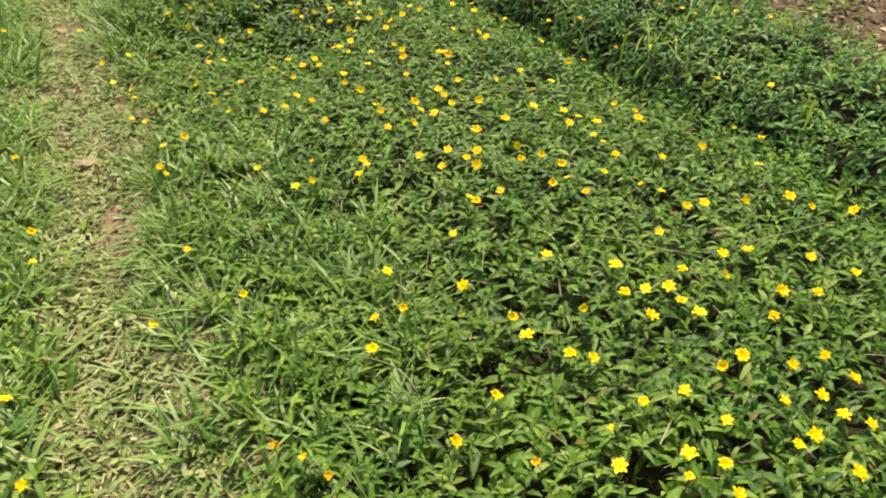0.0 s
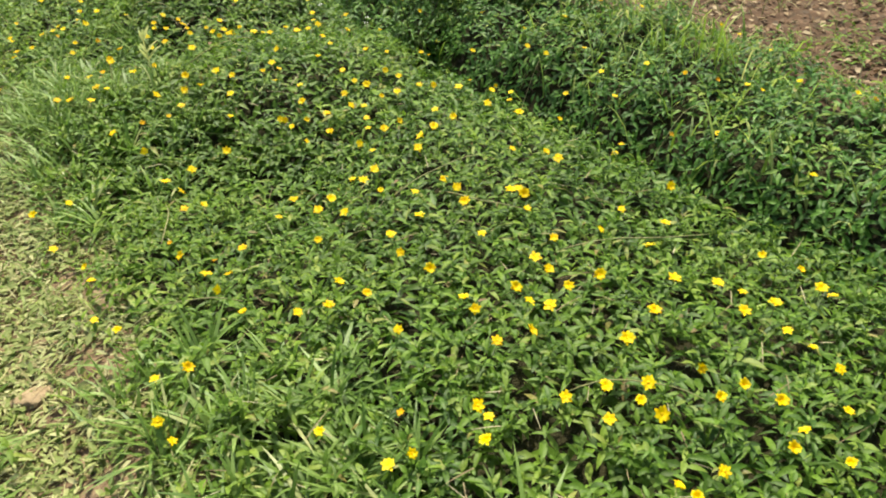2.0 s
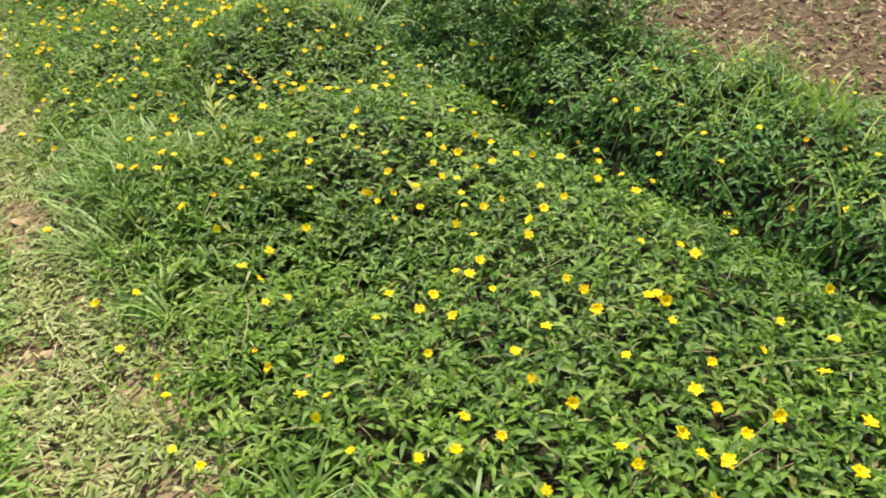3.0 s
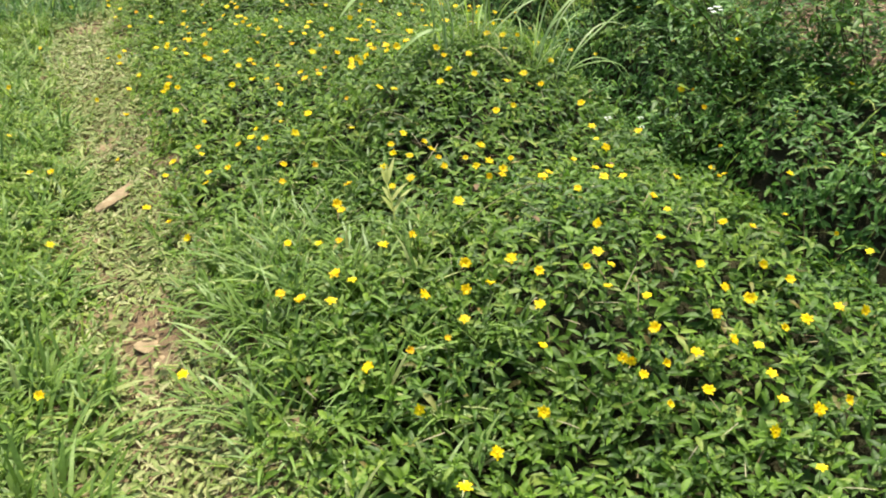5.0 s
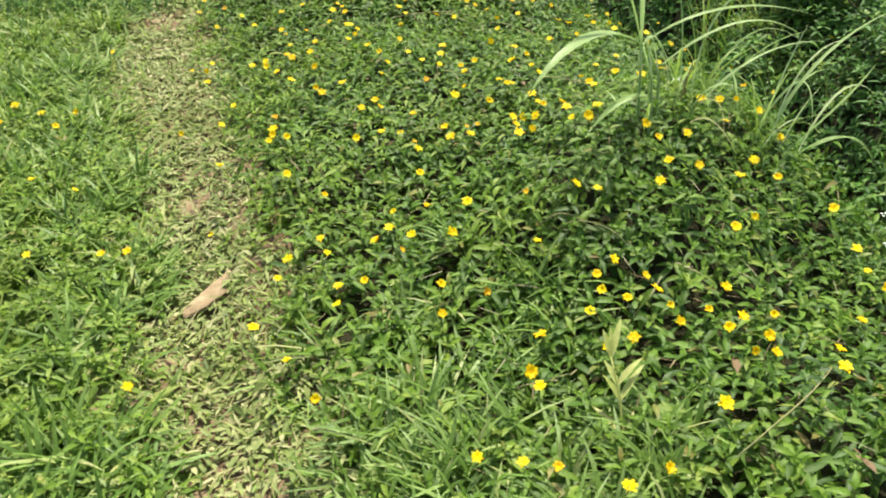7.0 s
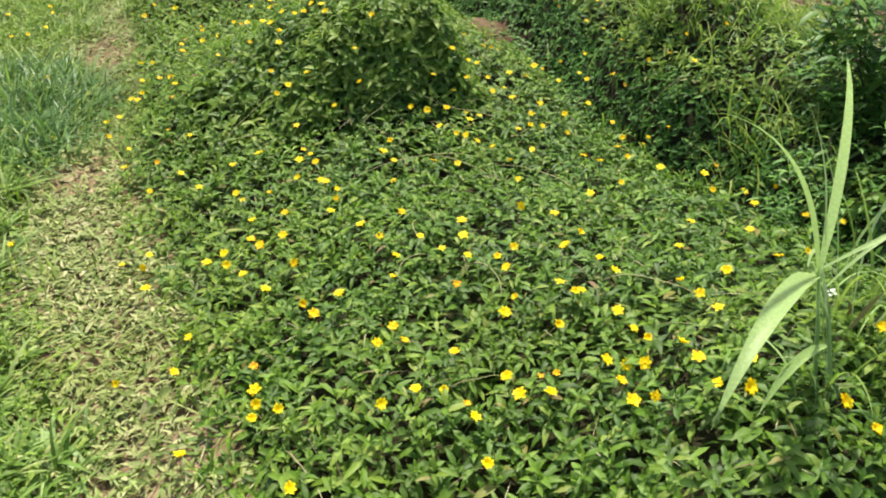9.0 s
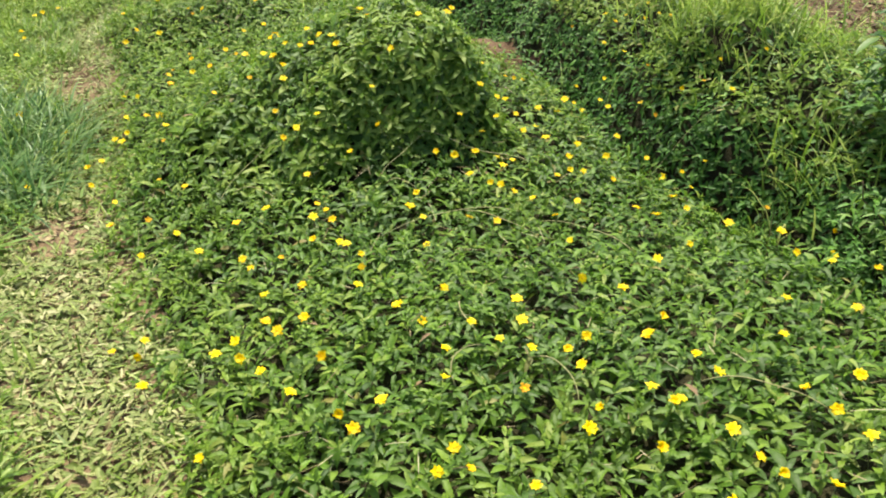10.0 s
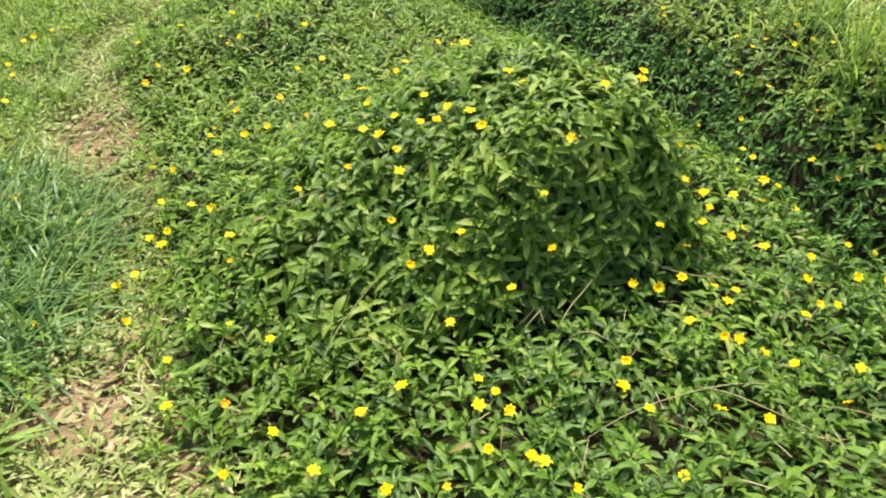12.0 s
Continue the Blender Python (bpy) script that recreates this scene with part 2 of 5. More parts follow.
# ---- mesh helpers ----
def raw_mesh(name, verts, tris, materials, which=None):
    me = bpy.data.meshes.new(name)
    n, k = len(verts), len(tris)
    me.vertices.add(n)
    me.vertices.foreach_set("co", np.ascontiguousarray(verts, dtype=np.float32).ravel())
    me.loops.add(k * 3)
    me.loops.foreach_set("vertex_index", np.ascontiguousarray(tris, dtype=np.int32).ravel())
    me.polygons.add(k)
    me.polygons.foreach_set("loop_start", np.arange(0, k * 3, 3, dtype=np.int32))
    me.polygons.foreach_set("use_smooth", np.ones(k, dtype=bool))
    for m in materials:
        me.materials.append(m)
    if which is not None:
        me.polygons.foreach_set("material_index", np.ascontiguousarray(which, dtype=np.int32))
    me.update(calc_edges=True)
    return me


def join(pieces):
    """Several (verts, tris) as one."""
    verts, tris, at = [], [], 0
    for v, t in pieces:
        verts.append(v)
        tris.append(t + at)
        at += len(v)
    return np.concatenate(verts), np.concatenate(tris)


def part(name, me, parent, label=""):
    ob = new(name, me)
    ob.parent = parent
    return tagged(ob, label)


LEAF_TRIS = np.array([(0, 2, 1), (0, 3, 2), (1, 2, 5), (1, 5, 4), (2, 3, 6), (2, 6, 5), (4, 5, 7), (5, 6, 7)])
LEAF_S = np.array([0, 0.3, 0.27, 0.3, 0.66, 0.62, 0.66, 1.0])
LEAF_W = np.array([0, 0.95, 0, -0.95, 0.74, 0, -0.74, 0])


def upright(lean, follow):
    """Axes of stems that lean out from sloping ground: three unit vectors for each."""
    a = np.stack([np.clip(-follow * lean[0], -1.1, 1.1), np.clip(-follow * lean[1], -1.1, 1.1), np.ones(len(lean[0]))], 1)
    a /= np.linalg.norm(a, axis=1)[:, None]
    e = np.array([[1.0, 0, 0]]) - a[:, 0:1] * a
    e /= np.linalg.norm(e, axis=1)[:, None]
    return e, np.cross(a, e), a


def leaves(p, az, pitch, length, width, droop, fold=0.35, lean=None, roll=None, follow=0.6):
    """Pointed, creased leaves from p outwards. lean: the ground's slope, from which their stems stand out."""
    n = len(p)
    s, w = LEAF_S[None, :], LEAF_W[None, :] * width[:, None] * 0.5
    out = length[:, None] * s * np.cos(pitch)[:, None]
    z = length[:, None] * (s * np.sin(pitch)[:, None] - droop[:, None] * s * s) + fold * np.abs(w)
    if roll is not None:
        z = z + w * roll[:, None]
    ca, sa = np.cos(az)[:, None], np.sin(az)[:, None]
    v = np.stack([out * ca - w * sa, out * sa + w * ca, z], axis=2)
    if lean is not None:
        e, f, a = upright(lean, follow)
        v = v[:, :, 0:1] * e[:, None] + v[:, :, 1:2] * f[:, None] + v[:, :, 2:3] * a[:, None]
    v = (v + p[:, None]).reshape(-1, 3)
    t = (LEAF_TRIS[None] + (np.arange(n) * 8)[:, None, None]).reshape(-1, 3)
    return v, t


def shoots(x, y, z, size, pairs, lean, spread=1.0, follow=0.6):
    """Tips with crossed pairs of leaves that open as a star, the upper ones small and steep."""
    n = len(x)
    turn = rng.uniform(0, 2 * math.pi, n)
    tip = np.stack([x, y, z], 1)
    axis = upright(lean, follow)[2] if lean is not None else np.array([[0, 0, 1.0]])
    made = []
    for k in range(pairs):
        for side in (0, math.pi):
            az = turn + k * math.pi / 2 + side + rng.normal(0, 0.16, n)
            length = size * (0.5, 0.85, 1.0, 1.0)[k] * rng.uniform(0.8, 1.15, n)
            pitch = np.radians((62, 34, 16, 0)[k] + rng.normal(0, 11, n)) * spread
            p = tip - axis * (size * (0.0, 0.16, 0.42, 0.75)[k])[:, None] + rng.normal(0, 0.002, (n, 3))
            made.append(leaves(p, az, pitch, length, length * rng.uniform(0.24, 0.34, n), rng.uniform(0.2, 0.55, n), lean=lean, roll=rng.normal(0, 0.2, n), follow=follow))
    return join(made)


BLADE_S = np.array([0, 0, 0.35, 0.35, 0.7, 0.7, 1.0])
BLADE_W = np.array([0.8, -0.8, 1, -1, 0.7, -0.7, 0])
BLADE_TRIS = np.array([(0, 1, 3), (0, 3, 2), (2, 3, 5), (2, 5, 4), (4, 5, 6)])


def blades(p, az, length, width, tilt, sag, lean=None):
    """Grass blades that rise at tilt from upright and bow over."""
    n = len(p)
    s, w = BLADE_S[None, :], BLADE_W[None, :] * width[:, None] * 0.5
    out = length[:, None] * (s * np.sin(tilt)[:, None] + 0.45 * sag[:, None] * s * s)
    z = length[:, None] * (s * np.cos(tilt)[:, None] - sag[:, None] * 0.5 * s ** 2.2)
    ca, sa = np.cos(az)[:, None], np.sin(az)[:, None]
    dx, dy = out * ca - w * sa, out * sa + w * ca
    if lean is not None:
        z = z + lean[0][:, None] * dx + lean[1][:, None] * dy
    v = np.stack([p[:, 0:1] + dx, p[:, 1:2] + dy, p[:, 2:3] + z], axis=2).reshape(-1, 3)
    t = (BLADE_TRIS[None] + (np.arange(n) * 7)[:, None, None]).reshape(-1, 3)
    return v, t


def clumps(x, y, z, per, low, high, wide, flat=0.85):
    """Small stars of broad blades, each round one root."""
    n = len(x) * per
    k = np.repeat(np.arange(len(x)), per)
    lean_out = np.abs(rng.normal(flat, 0.35, n))
    p = np.stack([x[k] + rng.normal(0, 0.012, n), y[k] + rng.normal(0, 0.012, n), z[k]], 1)
    size = rng.uniform(low, high, len(x))[k] * rng.uniform(0.6, 1.1, n)
    return blades(p, rng.uniform(0, 6.3, n), size, wide * rng.uniform(0.7, 1.25, n), lean_out, rng.uniform(0.1, 0.8, n))


def scatter(x0, x1, y0, y1, per_metre, keep):
    n = int((x1 - x0) * (y1 - y0) * per_metre)
    x, y = rng.uniform(x0, x1, n), rng.uniform(y0, y1, n)
    ok = rng.random(n) < keep(x, y)
    return x[ok], y[ok]


def tube(path, radius, sides=5, taper=0.5):
    """A round stalk along a path of points."""
    path = np.asarray(path, float)
    n = len(path)
    d = np.gradient(path, axis=0)
    d /= np.linalg.norm(d, axis=1)[:, None]
    up = np.where(np.abs(d[:, 2:3]) > 0.9, np.array([[1.0, 0, 0]]), np.array([[0, 0, 1.0]]))
    a = np.cross(d, up)
    a /= np.linalg.norm(a, axis=1)[:, None]
    b = np.cross(d, a)
    r = radius * (1 - (1 - taper) * np.linspace(0, 1, n))
    ang = np.linspace(0, 2 * math.pi, sides, endpoint=False)
    v = path[:, None, :] + r[:, None, None] * (np.cos(ang)[None, :, None] * a[:, None, :] + np.sin(ang)[None, :, None] * b[:, None, :])
    t = []
    for i in range(n - 1):
        for j in range(sides):
            q, w = i * sides + j, i * sides + (j + 1) % sides
            t += [(q, w, w + sides), (q, w + sides, q + sides)]
    for j in range(1, sides - 1):
        t += [(0, j + 1, j), ((n - 1) * sides, (n - 1) * sides + j, (n - 1) * sides + j + 1)]
    return v.reshape(-1, 3), np.array(t)


# ---- ground: one sheet to the horizon ----
def steps(a, b, d):
    inner = np.arange(a, b + d / 2, d)
    far = d * np.cumsum(1.35 ** np.arange(1, 28))
    return np.concatenate([a - far[::-1], inner, b + far])


gx, gy = steps(-1.6, 5.0, 0.065), steps(-1.0, 11.9, 0.065)
mx, my = np.meshgrid(gx, gy)
fx, fy = mx.ravel(), my.ravel()
gz = ground_at(fx, np.clip(fy, -6, 18))
fade = ss(9, 25, np.hypot(fx - 1, fy - 6))
gz = gz * (1 - fade) + 0.015 * (np.sin(fx * 9 + 2 * np.sin(fy * 7)) * np.sin(fy * 11 + np.cos(fx * 5)))
cols = len(gx)
ii = (np.arange(len(gy) - 1)[:, None] * cols + np.arange(cols - 1)[None, :]).ravel()
tris = np.concatenate([np.stack([ii, ii + 1, ii + 1 + cols], 1), np.stack([ii, ii + 1 + cols, ii + cols], 1)])
tx, ty = fx[tris].mean(1), fy[tris].mean(1)
wave = 0.5 * (patchy(tx, ty, 1.7, 5) - 0.5) + 0.3 * (patchy(tx, ty, 0.6, 9) - 0.5)
beside = tx - veer(np.clip(ty, -6, 18)) + 0.08
inside = (ty > -0.5 + wave) & (ty < 12.6 + wave)
zone = np.ones(len(tx), int)
zone[(np.abs(beside + 0.1 * wave) < 0.32) & (ty > -0.8 + wave) & (ty < 13)] = 0
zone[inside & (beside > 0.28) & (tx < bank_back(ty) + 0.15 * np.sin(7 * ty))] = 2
zone[inside & (tx > bank_back(ty)) & (tx < 6.9 + 1.6 * wave) & (ty < 11.2 + wave)] = 3
zone[bare(tx, ty) > 0.2] = 0
zone[(bare(tx, ty) > 0.2) & (tx > 2)] = 3
ground = new("ground", raw_mesh("ground", np.stack([fx, fy, gz], 1), tris, [SOIL, TURF, SHADED_EARTH, BROWN], zone))
tagged(ground, "reddish brown bare soil under low plants", "ground", kind="structure")


# ---- creeping daisy foliage of the bed ----
def stuff(name, geometry, mat, label, category):
    ob = new(name, raw_mesh(name, *geometry, [mat]))
    return tagged(ob, label, category, kind="stuff")


def steep(x, y):
    a, b = slope(canopy, x, y)
    return np.sqrt(1 + np.minimum(a * a + b * b, 4))


def bed_keep(x, y):
    u = x - veer(y)
    inside = ss(-0.02, 0.32, u + 0.2 * (patchy(x, y, 0.4, 6) - 0.5)) * (1 - ss(0.2, 0.4, x - edge(y)))
    return inside * ss(-0.5, 0.2, y) * (1 - 0.97 * bare(x, y)) * (1 - 0.95 * (mound(x, y) > 0.12)) * steep(x, y) / 2.2 * (0.8 + 0.2 * patchy(x, y, 0.7))


x, y = scatter(-0.1, 2.6, -0.4, 11.8, 1450, lambda x, y: bed_keep(x, y) * (1 - 0.14 * ss(3.0, 5.0, y)))
z = canopy(x, y) + rng.normal(0.004, 0.018, len(x))
# Low tone paints leaves as sunlit, high tone as shaded, with random variation.
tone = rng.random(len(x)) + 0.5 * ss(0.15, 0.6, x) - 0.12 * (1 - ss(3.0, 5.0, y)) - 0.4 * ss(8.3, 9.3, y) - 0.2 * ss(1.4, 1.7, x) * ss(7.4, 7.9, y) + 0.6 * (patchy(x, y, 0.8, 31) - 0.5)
for name, pick, mat, label in (("sunlit_bed_foliage", tone < 0.5, SUNLIT_LEAF, "yellowish green daisy leaves near the trail, sunlight put into their colour"), ("bed_foliage", (tone >= 0.5) & (tone < 1.2), LEAF, "dense creeping daisy leaves covering the raised bed"), ("shaded_bed_foliage", tone >= 1.2, DEEP, "deeper green daisy leaves along the bed's crest, shade put into their colour")):
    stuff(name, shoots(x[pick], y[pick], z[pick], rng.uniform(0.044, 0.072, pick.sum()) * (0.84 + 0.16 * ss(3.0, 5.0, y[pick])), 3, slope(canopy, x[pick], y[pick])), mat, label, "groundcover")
x, y = scatter(-0.1, 2.6, -0.4, 11.8, 3100, lambda x, y: np.maximum(bed_keep(x, y), 0.6 * (mound(x, y) > 0.12)))
n = len(x)
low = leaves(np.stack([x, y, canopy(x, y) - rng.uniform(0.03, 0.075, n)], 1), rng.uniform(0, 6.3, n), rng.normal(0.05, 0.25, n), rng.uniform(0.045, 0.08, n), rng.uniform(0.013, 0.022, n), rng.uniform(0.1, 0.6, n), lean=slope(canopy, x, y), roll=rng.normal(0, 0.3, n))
# Shade under the canopy is put into the darker leaf, more towards the ditch.
dim = (rng.random(n) < 0.15 + 0.65 * ss(0.5, 1.4, x)).astype(int)
tagged(new("lower_bed_foliage", raw_mesh("lower_bed_foliage", *low, [LEAF, DEEP], np.repeat(dim, 8))), "lower daisy leaves under the bed's canopy, many with shade put into their colour", "groundcover", kind="stuff")

x, y = scatter(0.0, 2.1, 0.3, 11.5, 170, bed_keep)
n = len(x)
bits = blades(np.stack([x, y, canopy(x, y) + rng.uniform(-0.01, 0.025, n)], 1), rng.uniform(0, 6.3, n), rng.uniform(0.02, 0.09, n), rng.uniform(0.001, 0.0034, n), rng.normal(1.4, 0.25, n), rng.normal(0.1, 0.2, n), lean=slope(canopy, x, y))
stuff("bed_straw", bits, TWIG, "dry stalks and withered leaves caught in the bed", "straw")

# the mound at the end of the bed, with larger leaves
x, y = scatter(0.25, 1.9, 7.4, 9.6, 1150, lambda x, y: (mound(x, y) > 0.12) * (steep(x, y) / 2.24) ** 1.5)
z = canopy(x, y) + rng.normal(0, 0.024, len(x))
size = 0.064 + 0.03 * rng.random(len(x))
lean_x, lean_y = slope(canopy, x, y)
front = np.argsort(y + 0.25 * np.abs(x - 1.15))[:300]
rest = np.setdiff1d(np.arange(len(x)), front)
mound_v, mound_t = join([shoots(x[rest], y[rest], z[rest], size[rest], 4, (lean_x[rest], lean_y[rest]), 0.95, 0.6), shoots(x, y, z - 0.05, size, 2, (lean_x, lean_y), 0.5)])
who = np.concatenate([np.tile(rest, 8), np.tile(np.arange(len(x)), 4)])
# The mound's sunlit top and left flank are put into lighter leaf colour.
lit = 0.08 + 0.46 * (1 - ss(0.6, 1.0, x[who])) * ss(8.0, 8.5, y[who]) + 0.22 * ss(0.52, 0.66, z[who])
mound_tone = np.where(rng.random(len(who)) < lit, 2, rng.choice(2, len(who), p=(0.6, 0.4)))
bush = new("daisy_bush")
bush.location = (1.15, 8.1, float(ground_at(np.array([1.15]), np.array([8.1]))[0]))
tagged(bush, "bushy mound of glossy green daisy shoots on the bed", "bush")
part("foliage", raw_mesh("foliage", mound_v - np.array(bush.location), mound_t, [LEAF, DEEP, SUNLIT_LEAF], np.repeat(mound_tone, 8)), bush)
flat_lean = (np.zeros(1), np.zeros(1))
shoot_meshes = [raw_mesh("shoot", *shoots(np.zeros(1), np.zeros(1), np.zeros(1), np.ones(1) * 0.075, 4, flat_lean, 0.95), [(LEAF, DEEP, LEAF, LEAF, DEEP, SUNLIT_LEAF)[k % 6]]) for k in range(12)]
for k, i in enumerate(front):
    up = Vector((-float(np.clip(0.6 * lean_x[i], -1.1, 1.1)), -float(np.clip(0.6 * lean_y[i], -1.1, 1.1)), 1))
    grow = float(size[i]) / 0.075
    turn = Vector((0, 0, 1)).rotation_difference(up) @ Euler((0, 0, rng.uniform(0, 6.3))).to_quaternion()
    part("shoot", shoot_meshes[k % 12], bush).matrix_local = Matrix.LocRotScale(Vector((x[i], y[i], z[i])) - bush.location, turn, (grow, grow, grow))


# ---- ditch and far bank ----
def bank_keep(x, y):
    out = 1 - ss(-0.1, 0.35, x - bank_back(y) - 0.2 * patchy(x, y, 0.8))
    slot = 1 - 0.92 * np.exp(-((x - 0.5 * (edge(y) + 0.1 + bank_foot(y))) / 0.15) ** 2)
    return slot * ss(-0.6, 0.4, y) * ss(0.12, 0.3, x - edge(y)) * out * steep(x, y) / 2.2 * (1 - 0.97 * bare(x, y)) * (0.75 + 0.25 * patchy(x, y, 0.9, 1))


x, y = scatter(1.8, 4.6, -0.6, 12.0, 850, bank_keep)
z = canopy(x, y) + rng.normal(0, 0.03, len(x))
# Sun on the bank's top is painted by choosing the lighter leaf there.
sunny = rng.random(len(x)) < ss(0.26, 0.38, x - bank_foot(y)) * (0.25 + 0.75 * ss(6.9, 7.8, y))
for name, pick, mat, label in (("bank_foliage", ~sunny, BANK_LEAF, "deep green daisy leaves on the bank beyond the ditch"), ("sunny_bank_foliage", sunny, SUNLIT_LEAF, "bushy daisy leaves along the bank's top, sunlight put into lighter green")):
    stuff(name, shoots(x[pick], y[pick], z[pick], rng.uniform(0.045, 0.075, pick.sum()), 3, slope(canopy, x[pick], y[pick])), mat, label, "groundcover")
x, y = scatter(1.8, 4.6, -0.6, 12.2, 1700, bank_keep)
n = len(x)
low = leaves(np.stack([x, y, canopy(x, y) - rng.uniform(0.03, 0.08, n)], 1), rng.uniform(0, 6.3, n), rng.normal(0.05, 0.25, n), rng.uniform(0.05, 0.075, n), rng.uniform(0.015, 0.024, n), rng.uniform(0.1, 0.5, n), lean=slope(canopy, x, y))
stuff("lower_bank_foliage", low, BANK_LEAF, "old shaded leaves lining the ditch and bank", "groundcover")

# thin tall grass among the bank's leaves
def bank_grass_keep(x, y):
    spots = 0.02 + 1.6 * np.exp(-((x - 2.9) / 0.16) ** 2 - ((y - 7.4) / 0.22) ** 2) + 1.3 * ss(0.34, 0.46, x - bank_foot(y)) * np.exp(-((x - 3.3) / 0.42) ** 2 - ((y - 8.5) / 0.6) ** 2) + 0.5 * np.exp(-((x - 3.0) / 0.3) ** 2 - ((y - 3.9) / 0.5) ** 2) + 0.3 * np.exp(-((x - 2.5) / 0.2) ** 2 - ((y - 3.0) / 0.7) ** 2)
    return spots * ss(0.2, 0.4, x - edge(y)) * (1 - ss(0.1, 0.5, x - bank_back(y))) * (1 - bare(x, y))


x, y = scatter(2.0, 4.6, 1.0, 11.5, 700, bank_grass_keep)
n = len(x)
tall = blades(np.stack([x, y, canopy(x, y) - 0.05], 1), rng.uniform(0, 6.3, n), rng.uniform(0.14, 0.38, n), rng.uniform(0.006, 0.012, n), np.abs(rng.normal(0.35, 0.25, n)), rng.uniform(0.3, 1.1, n))
stuff("bank_grass", tall, GRASS, "slender upright grass growing through the bank's leaves", "grass")


# ---- trail: trodden leaves and straw on bare soil ----
def trail_keep(x, y):
    off = np.maximum(x - veer(y) + 0.08, field_side(x, y) - 0.08)
    return (1 - ss(0.06, 0.38, off + 0.3 * (patchy(x, y, 0.37, 3) - 0.5))) * (1 - 0.85 * bare(x, y)) * (0.6 + 0.4 * patchy(x, y, 0.45, 2))


x, y = scatter(-0.6, 1.5, -0.8, 12.0, 7000, trail_keep)
n = len(x)
flat = leaves(np.stack([x, y, ground_at(x, y) + rng.uniform(0.008, 0.03, n)], 1), rng.uniform(0, 6.3, n), rng.normal(0.12, 0.25, n), rng.uniform(0.022, 0.054, n), rng.uniform(0.007, 0.015, n), rng.uniform(0, 0.5, n), lean=slope(ground_at, x, y), roll=rng.normal(0, 0.4, n))
stuff("trail_leaves", flat, WORN, "small trodden yellowish leaves on the trail", "groundcover")
x, y = scatter(-0.6, 1.5, -0.8, 12.0, 3000, lambda x, y: trail_keep(x, y) * (1 - 0.5 * ss(3.5, 5.0, y)))
n = len(x)
dry = blades(np.stack([x, y, ground_at(x, y) + rng.uniform(0.008, 0.025, n)], 1), rng.uniform(0, 6.3, n), rng.uniform(0.03, 0.09, n), rng.uniform(0.002, 0.006, n), rng.normal(1.45, 0.15, n), rng.normal(0.0, 0.08, n), lean=slope(ground_at, x, y))
stuff("trail_straw", dry, STRAW, "dry straw scattered over the trail", "straw")
x, y = scatter(-0.6, 1.5, 0.6, 12.5, 900, lambda x, y: np.maximum(0.35 * bare(x, y), 0.35 * trail_keep(x, y)))
n = len(x)
crumb = leaves(np.stack([x, y, ground_at(x, y) + rng.uniform(0.002, 0.014, n)], 1), rng.uniform(0, 6.3, n), rng.normal(0.1, 0.3, n), rng.uniform(0.012, 0.035, n), rng.uniform(0.006, 0.016, n), rng.uniform(-0.1, 0.4, n), roll=rng.normal(0, 0.4, n))
stuff("trail_litter", crumb, LITTER, "brown crumbled leaves and bark bits on the trail", "leaf litter")


x, y = scatter(-0.6, 1.5, 0.6, 12.5, 2600, lambda x, y: (0.45 + 0.55 * ss(4.0, 5.2, y)) * (1 - ss(0.2, 0.45, np.abs(x - veer(y) + 0.08))) * (1 - 0.9 * bare(x, y)) * patchy(x, y, 0.4, 8))
n = len(x)
short = blades(np.stack([x, y, ground_at(x, y)], 1), rng.uniform(0, 6.3, n), rng.uniform(0.04, 0.1, n), rng.uniform(0.004, 0.009, n), np.abs(rng.normal(1.05, 0.3, n)), rng.uniform(0.1, 0.7, n))
stuff("trail_grass", short, GRASS, "short flattened grass growing over the trail", "grass")


# ---- grassy field beside the trail ----
def field_keep(x, y):
    return ss(0.06, 0.5, field_side(x, y) + 0.3 * (patchy(x, y, 0.43, 5) - 0.5)) * (0.12 + 0.88 * patchy(x, y, 0.5, 4) ** 1.5) * (1 - bare(x, y))


def lush_keep(x, y):
    return ss(0.0, 0.16, -(x - veer(y)) + 0.03 + 0.2 * (patchy(x, y, 0.33) - 0.5)) * (1 - ss(0.75, 1.1, np.hypot((x + 0.72) / 1.0, (y - 9.05) / 0.78)))


def grass_on(x, y, low, high, wide, rise=0.0, tilt=0.5):
    n = len(x)
    return blades(np.stack([x, y, ground_at(x, y) + rise], 1), rng.uniform(0, 6.3, n), rng.uniform(low, high, n), rng.uniform(wide * 0.6, wide * 1.3, n), np.abs(rng.normal(tilt, 0.35, n)), rng.uniform(0.1, 0.9, n))


x, y = scatter(-1.6, 0.9, 0.8, 13.2, 2300, field_keep)
stuff("field_grass", grass_on(x, y, 0.05, 0.14, 0.014, tilt=0.9), GRASS, "uneven green grass beside the trail", "grass")
x, y = scatter(-1.4, 0.9, 0.9, 12.0, 830, lambda x, y: ss(0.12, 0.42, field_side(x, y)) * (1 - bare(x, y)) * (1.2 - patchy(x, y, 0.5, 4)) * (0.35 + 0.65 * ss(4.8, 5.6, y)) * (1 - 0.95 * lush_keep(x, y)))
z = ground_at(x, y) + rng.uniform(0.05, 0.1, len(x))
stuff("field_foliage", shoots(x, y, z, rng.uniform(0.035, 0.058, len(x)), 3, slope(canopy, x, y)), SUNLIT_LEAF, "creeping daisy leaves mixed into the field grass", "groundcover")
